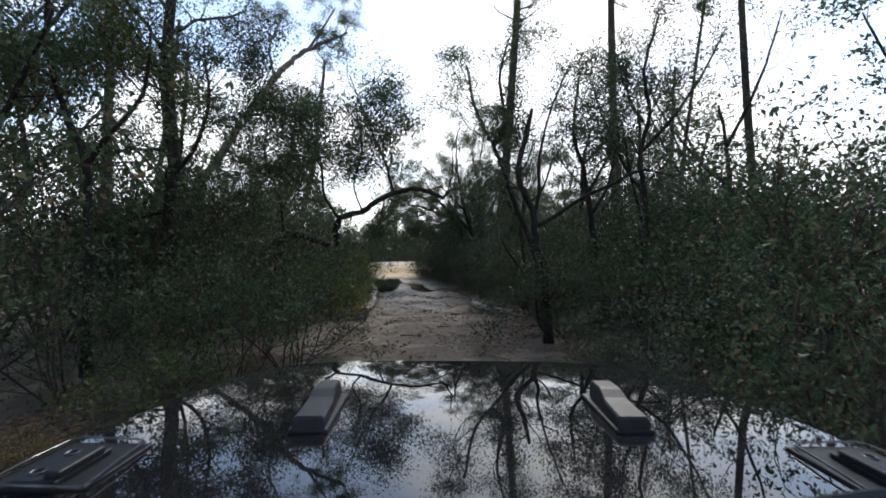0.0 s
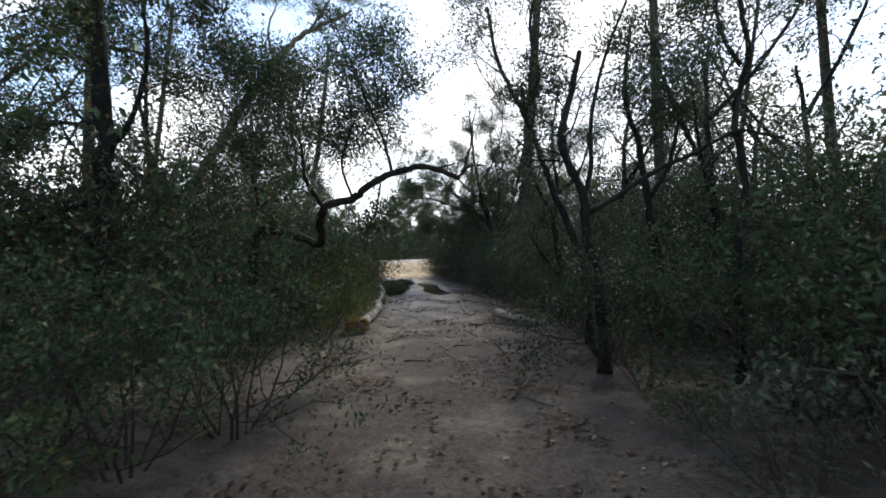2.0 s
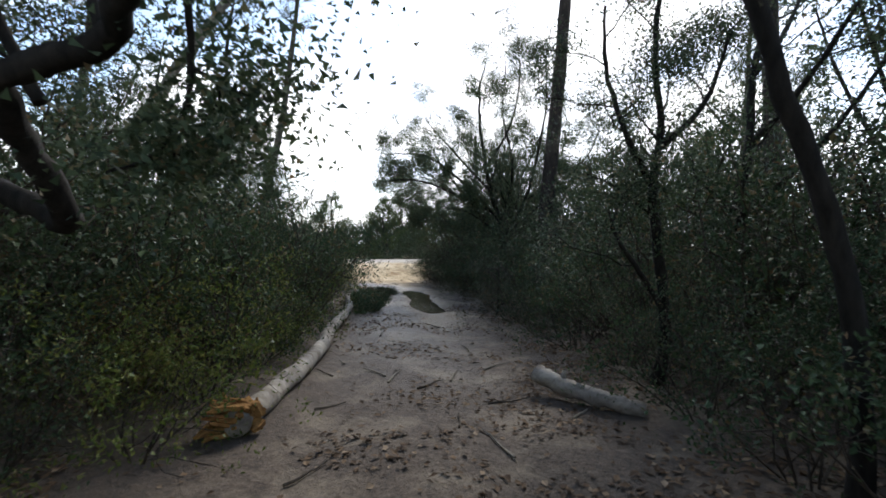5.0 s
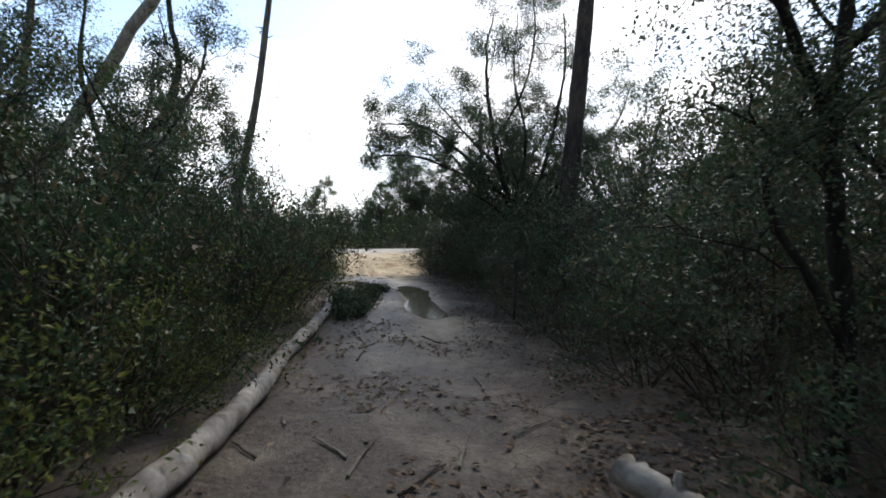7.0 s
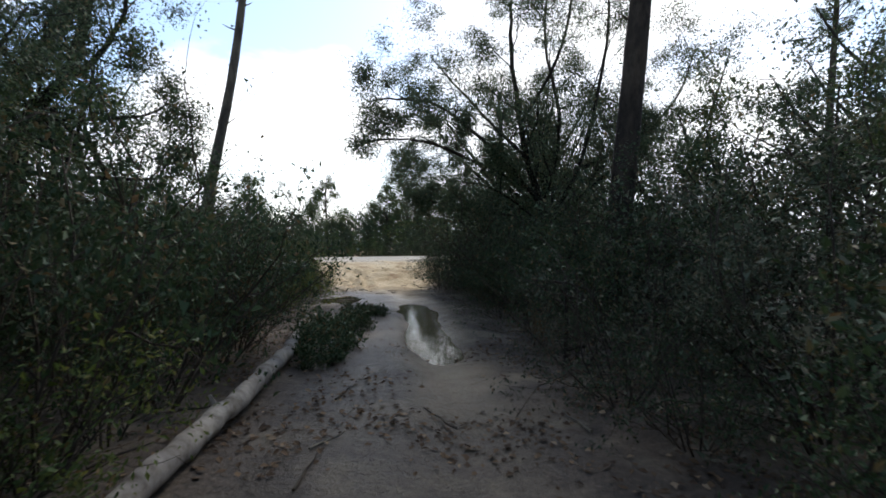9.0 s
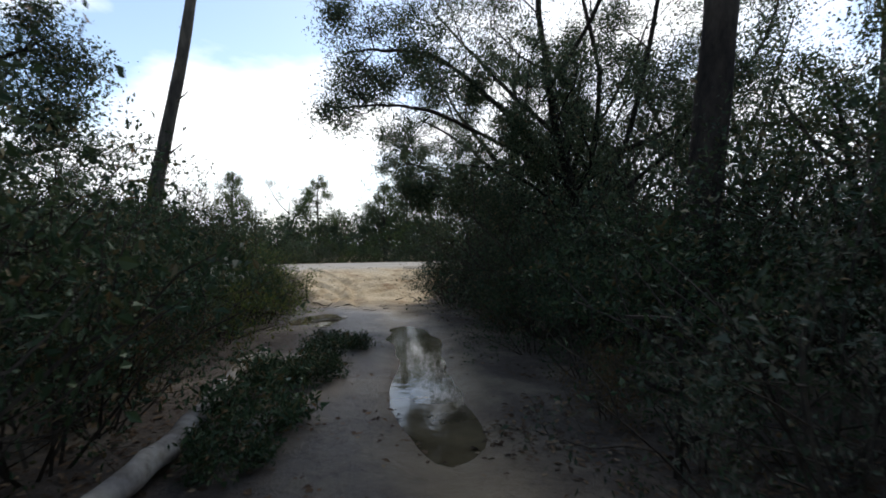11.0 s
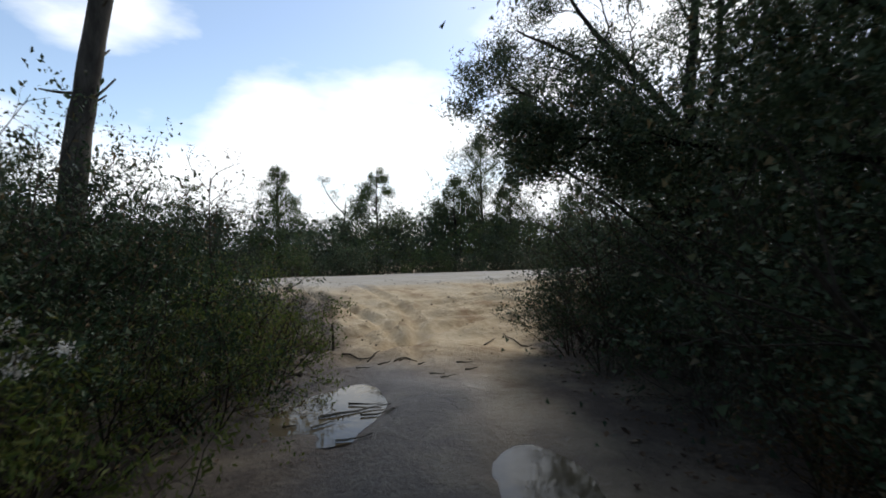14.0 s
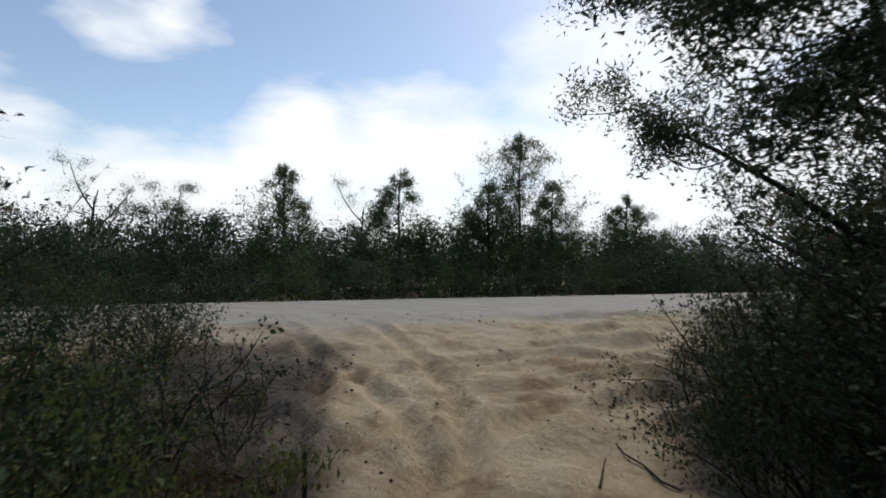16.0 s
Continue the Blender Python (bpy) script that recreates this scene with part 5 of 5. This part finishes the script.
def bare_bush(seed, tall, label):
    rng = np.random.default_rng(seed)
    strands, tips = [], []
    for k in range(3):
        a = rng.uniform(0, 2 * math.pi)
        grow(rng, (0, 0, -0.05), (0.3 * math.cos(a), 0.3 * math.sin(a), 1), tall * rng.uniform(0.75, 1.0), 0.018, 2, strands, tips, 0.16, 0.06, 0.8, 5, 0.4, 5, 1.0, 0.0)
    ob = thing("bare_bush", Matrix(), label, "shrub", "shrubs at the track's mouth")
    V, F = tubes(strands)
    part("branchwork", mesh_of("branchwork", V, F, TWIG), ob)
    t = np.array(tips)[rng.random(len(tips)) < 0.35]
    V, F = foliage(rng, t, 1, 0.03, 0.05, 0.022)
    part("foliage", mesh_of("foliage", V, F, LEAF_RUST), ob)
    return ob


def bare_sapling(seed, tall, crown, label):
    """A thin stem with a small open head of fine twigs."""
    rng = np.random.default_rng(seed)
    ob = thing("bare_sapling", Matrix(), label, "sapling", "shrubs at the track's mouth")
    z = np.linspace(-0.05, tall, 8)
    stem = np.stack([0.03 * np.sin(z * 2.1), 0.03 * np.cos(z * 1.7), z], 1)
    V, F = tubes([(stem, np.linspace(0.017, 0.005, 8), 6, 0.1)])
    part("stem", mesh_of("stem", V, F, TWIG), ob)
    fine, tips = [], []
    for k in range(9):
        u = 0.66 + 0.34 * k / 9
        a = 2.4 * k
        p = np.array([np.interp(u * tall, z, stem[:, i]) for i in range(3)])
        grow(rng, p, (math.cos(a), math.sin(a), 1.1), crown * rng.uniform(0.7, 1.1) * (1.5 - 0.6 * u), 0.006, 2, fine, tips, 0.25, 0.05, 0.9, 5, 0.25, 5, 1.0, 0.0)
    V, F = tubes(fine)
    part("branchwork", mesh_of("branchwork", V, F, TWIG), ob)
    t = np.array(tips)
    V, F = leaves(rng, t[rng.random(len(t)) < 0.3], 0.035, 0.016)
    part("foliage", mesh_of("foliage", V, F, LEAF_RUST), ob, "a few small browning leaves")
    return ob


bare_sapling(85, 2.55, 0.46, "thin nearly leafless sapling rising over shrubs").matrix_basis = stand(-5.18, 27.32, 1.0, 0)
bare_bush(86, 1.1, "small twiggy bush with few leaves").matrix_basis = stand(-6.3, 30.0, 1.0, 0)
bare_bush(87, 0.8, "small twiggy bush against the sand").matrix_basis = stand(-1.2, 33.4, 1.0, 60)

# ---- the stake in the sand ----
V, F = tubes([(np.array([(0, 0, -0.1), (0.01, 0, 0.15), (-0.01, 0.01, 0.42)]), (0.022, 0.02, 0.016), 6, 0.12)])
STAKE = tagged(new("wooden_stake", mesh_of("wooden_stake", V, F, TWIG)), "thin dark stake stuck upright in sand", "stake")
STAKE.matrix_basis = pose(-4.86, 29.8, ground_z(-4.86, 29.8))


# ---- the car, at rest where the way begins ----
def car_materials():
    paint, n, l, b = nodes_of("black_gloss_paint")
    dust = noise_node(n, l, 3.5, 6, 0.65)
    c = ramp_node(n, l, dust.outputs["Fac"], [(0.4, (0.006, 0.006, 0.007)), (0.75, (0.016, 0.016, 0.016))])
    r = ramp_node(n, l, dust.outputs["Fac"], [(0.4, (0.008, 0.008, 0.008)), (0.8, (0.03, 0.03, 0.03))])
    l.new(c.outputs["Color"], b.inputs["Base Color"])
    l.new(r.outputs["Color"], b.inputs["Roughness"])
    plastic, n, l, b = nodes_of("dark_moulded_plastic")
    grain = noise_node(n, l, 60, 5)
    c = ramp_node(n, l, grain.outputs["Fac"], [(0.3, (0.007, 0.008, 0.009)), (0.7, (0.014, 0.016, 0.018))])
    l.new(c.outputs["Color"], b.inputs["Base Color"])
    b.inputs["Roughness"].default_value, b.inputs["Specular IOR Level"].default_value = 0.5, 0.18
    bump_node(n, l, grain.outputs["Fac"], b, 0.2, 0.002)
    rim, n, l, b = nodes_of("worn_bright_metal")
    wear = noise_node(n, l, 30, 5)
    c = ramp_node(n, l, wear.outputs["Fac"], [(0.3, (0.03, 0.032, 0.035)), (0.7, (0.09, 0.093, 0.097))])
    l.new(c.outputs["Color"], b.inputs["Base Color"])
    b.inputs["Metallic"].default_value, b.inputs["Roughness"].default_value = 1.0, 0.3
    rubber, n, l, b = nodes_of("tyre_rubber")
    mud = noise_node(n, l, 6, 6)
    c = ramp_node(n, l, mud.outputs["Fac"], [(0.4, (0.015, 0.015, 0.015)), (0.75, (0.06, 0.05, 0.04))])
    l.new(c.outputs["Color"], b.inputs["Base Color"])
    b.inputs["Roughness"].default_value = 0.85
    return paint, plastic, rim, rubber


PAINT, PLASTIC, METAL, RUBBER = car_materials()


def rounded(name, size, at, material, parent, label="", bevel=0.008, turn=0.0, taper=None, tilt=0.0):
    """A block with rounded edges; taper narrows its top."""
    bm = bmesh.new()
    bmesh.ops.create_cube(bm, size=1)
    for v in bm.verts:
        v.co.x *= size[0]
        v.co.y *= size[1]
        if taper and v.co.z > 0:
            v.co.x *= taper[0]
            v.co.y *= taper[1]
        v.co.z *= size[2]
    bmesh.ops.bevel(bm, geom=bm.edges[:], offset=bevel, segments=3, profile=0.6, affect="EDGES")
    me = bpy.data.meshes.new(name)
    bm.to_mesh(me)
    bm.free()
    me.materials.append(material)
    ob = part(name, me, parent, label)
    ob.matrix_basis = pose(*at, tilt, 0, turn)
    return ob


BONNET_Z = 1.222


def bonnet_half(y):
    return np.interp(y, (0.45, 1.0, 1.27, 1.45, 1.585, 1.71, 1.81, 1.88, 1.935, 1.98, 2.02, 2.04), (0.90, 0.895, 0.866, 0.83, 0.80, 0.77, 0.725, 0.672, 0.592, 0.49, 0.343, 0.215))


def bonnet_z(x, y):
    """The top of the bonnet: flat behind, bending down towards the nose, rolled over at the rim."""
    e = np.abs(x) / bonnet_half(y)
    return BONNET_Z - 0.008 * (np.asarray(x) / 0.9) ** 2 - 0.05 * np.maximum(np.asarray(y) - 1.2, 0) ** 2 - 0.015 * step(0.96, 1.0, e) ** 2 - 0.012 * step(2.0, 2.04, y) ** 2


def build_car():
    car = thing("car", Matrix.Translation((0.062, 0.0, 0.0)), "black car front with gloss bonnet standing on track", "car")
    ys = np.concatenate([np.linspace(0.45, 1.8, 40), np.linspace(1.82, 2.04, 30)])
    us = np.concatenate([np.linspace(-1, -0.94, 6), np.linspace(-0.9, 0.9, 36), np.linspace(0.94, 1, 6)])
    U, Y = np.meshgrid(us, ys)
    X = U * bonnet_half(Y)
    Z = bonnet_z(X, Y)
    n = len(us)
    k = (np.arange(len(ys) - 1)[:, None] * n + np.arange(n - 1)).ravel()
    V, F = np.stack([X.ravel(), Y.ravel(), Z.ravel()], 1), np.stack([k, k + 1, k + n + 1, k + n], 1)
    bonnet = part("bonnet", mesh_of("bonnet", V, F, PAINT, True), car, "black gloss bonnet mirroring trees and sky")
    solid = bonnet.modifiers.new("skin", "SOLIDIFY")
    solid.thickness, solid.offset = 0.02, -1
    # moulded rests on the bonnet
    for x0, y0, x1, y1 in ((-0.365, 1.12, -0.372, 1.40), (0.385, 1.13, 0.388, 1.41)):
        turn = math.degrees(math.atan2(-(x1 - x0), y1 - y0))
        xm, ym = (x0 + x1) / 2, (y0 + y1) / 2
        rest = rounded("bonnet_rest", (0.09, 0.29, 0.01), (xm, ym, float(bonnet_z(xm, ym)) + 0.004), PLASTIC, car, "dark grey moulded rest on the bonnet", 0.004, turn)
        rows = ((-0.139, 0.036, 0.0), (-0.137, 0.038, 0.02), (-0.13, 0.037, 0.027), (-0.025, 0.035, 0.031), (-0.005, 0.034, 0.034), (0.03, 0.032, 0.046), (0.045, 0.031, 0.048), (0.112, 0.029, 0.047), (0.124, 0.028, 0.042), (0.139, 0.025, 0.0))
        V = [(u * w, y, v * h + 0.004) for y, w, h in rows for u, v in ((-1, 0), (-1, 0.62), (-0.95, 0.86), (-0.82, 1), (0.82, 1), (0.95, 0.86), (1, 0.62), (1, 0))]
        F = [(8 * i + j, 8 * i + j + 1, 8 * i + j + 9, 8 * i + j + 8) for i in range(len(rows) - 1) for j in range(7)] + [tuple(range(7, -1, -1)), tuple(range(8 * len(rows) - 8, 8 * len(rows)))]
        part("stepped_body", mesh_of("stepped_body", V, F, PLASTIC), rest)
    # recessed vents with a raised rim
    for side in (-1, 1):
        x, y = side * 0.76, 0.95
        vent = rounded("vent", (0.17, 0.2, 0.008), (x, y, float(bonnet_z(x, y)) + 0.003), PLASTIC, car, "black recessed bonnet vent with raised rim", 0.003)
        loop = [(0.09, -0.105, 0.012), (0.088, 0.0, 0.014), (0.084, 0.085, 0.013), (0.07, 0.107, 0.012), (-0.055, 0.1, 0.012), (-0.075, 0.085, 0.012), (-0.082, 0.0, 0.014), (-0.09, -0.115, 0.012)]
        c = np.array(loop) * (side, 1, 1)
        for j in range(len(c)):
            V, F = tubes([(np.array([c[j], (c[j] + c[(j + 1) % len(c)]) / 2, c[(j + 1) % len(c)]]), (0.0025, 0.0025, 0.0025), 8, 0)])
            part("vent_rim", mesh_of("vent_rim", V, F, METAL), vent, "worn satin metal rim edge")
        tray = rounded("vent_tray", (0.085, 0.15, 0.014), (0.008 * side, -0.028, 0.009), PLASTIC, vent, "", 0.005)
        rounded("vent_block", (0.03, 0.12, 0.016), (-0.028 * side, -0.006, 0.012), PLASTIC, tray, "", 0.006)
        for j in (-1, 1):
            a = np.linspace(0, 2 * math.pi, 17)
            V, F = tubes([(np.stack([0.011 * np.cos(a), 0.011 * np.sin(a), 0 * a], 1), 0 * a + 0.003, 6, 0)])
            bolt = part("bolt", mesh_of("bolt", V, F, METAL), tray, "round metal grommet")
            bolt.location = (0.014 * side, 0.042 * j, 0.008)
    # cowl and wiper behind the bonnet
    rounded("cowl", (1.5, 0.16, 0.05), (0, 0.4, BONNET_Z - 0.02), PLASTIC, car, "dark grey plastic cowl", 0.015)
    V, F = tubes([(np.array([(0.30, 0.70, BONNET_Z + 0.03), (0.62, 0.765, BONNET_Z + 0.035), (0.98, 0.82, BONNET_Z + 0.02)]), (0.012, 0.014, 0.014), 6, 0)])
    part("wiper", mesh_of("wiper", V, F, PLASTIC), car, "dark grey wiper arm")
    # body below the bonnet
    rounded("nose", (1.1, 0.10, 0.5), (0, 1.92, 0.83), PAINT, car, "upright black nose panel", 0.03)
    for j in range(7):
        rounded("grille_slot", (0.06, 0.02, 0.3), (-0.33 + 0.11 * j, 1.975, 0.86), PLASTIC, car, "", 0.009)
    rounded("bumper", (1.6, 0.2, 0.2), (0, 2.06, 0.55), PLASTIC, car, "dark grey plastic bumper", 0.04)
    rounded("engine_bay", (1.2, 1.2, 0.5), (0, 1.15, 0.83), PAINT, car, "", 0.03)
    for side in (-1, 1):
        rounded("fender", (0.42, 1.1, 0.07), (side * 0.84, 1.45, 0.93), PLASTIC, car, "flat dark grey wheel arch", 0.025)
        a = np.linspace(0, 2 * math.pi, 33)
        V, F = tubes([(np.stack([0 * a, 0.29 * np.cos(a), 0.29 * np.sin(a)], 1), 0 * a + 0.11, 10, 0.0)])
        wheel = part("wheel", mesh_of("tyre", V, F, RUBBER, True), car, "muddy black tyre")
        x = side * 0.8
        wheel.location = (x, 1.45, ground_z(x, 1.45) + 0.395)
        V, F = tubes([(np.array([(-0.07, 0, 0), (0.07, 0, 0)]), (0.21, 0.21), 20, 0)])
        part("rim", mesh_of("rim", V, F, METAL), wheel, "grey metal wheel rim")


build_car()
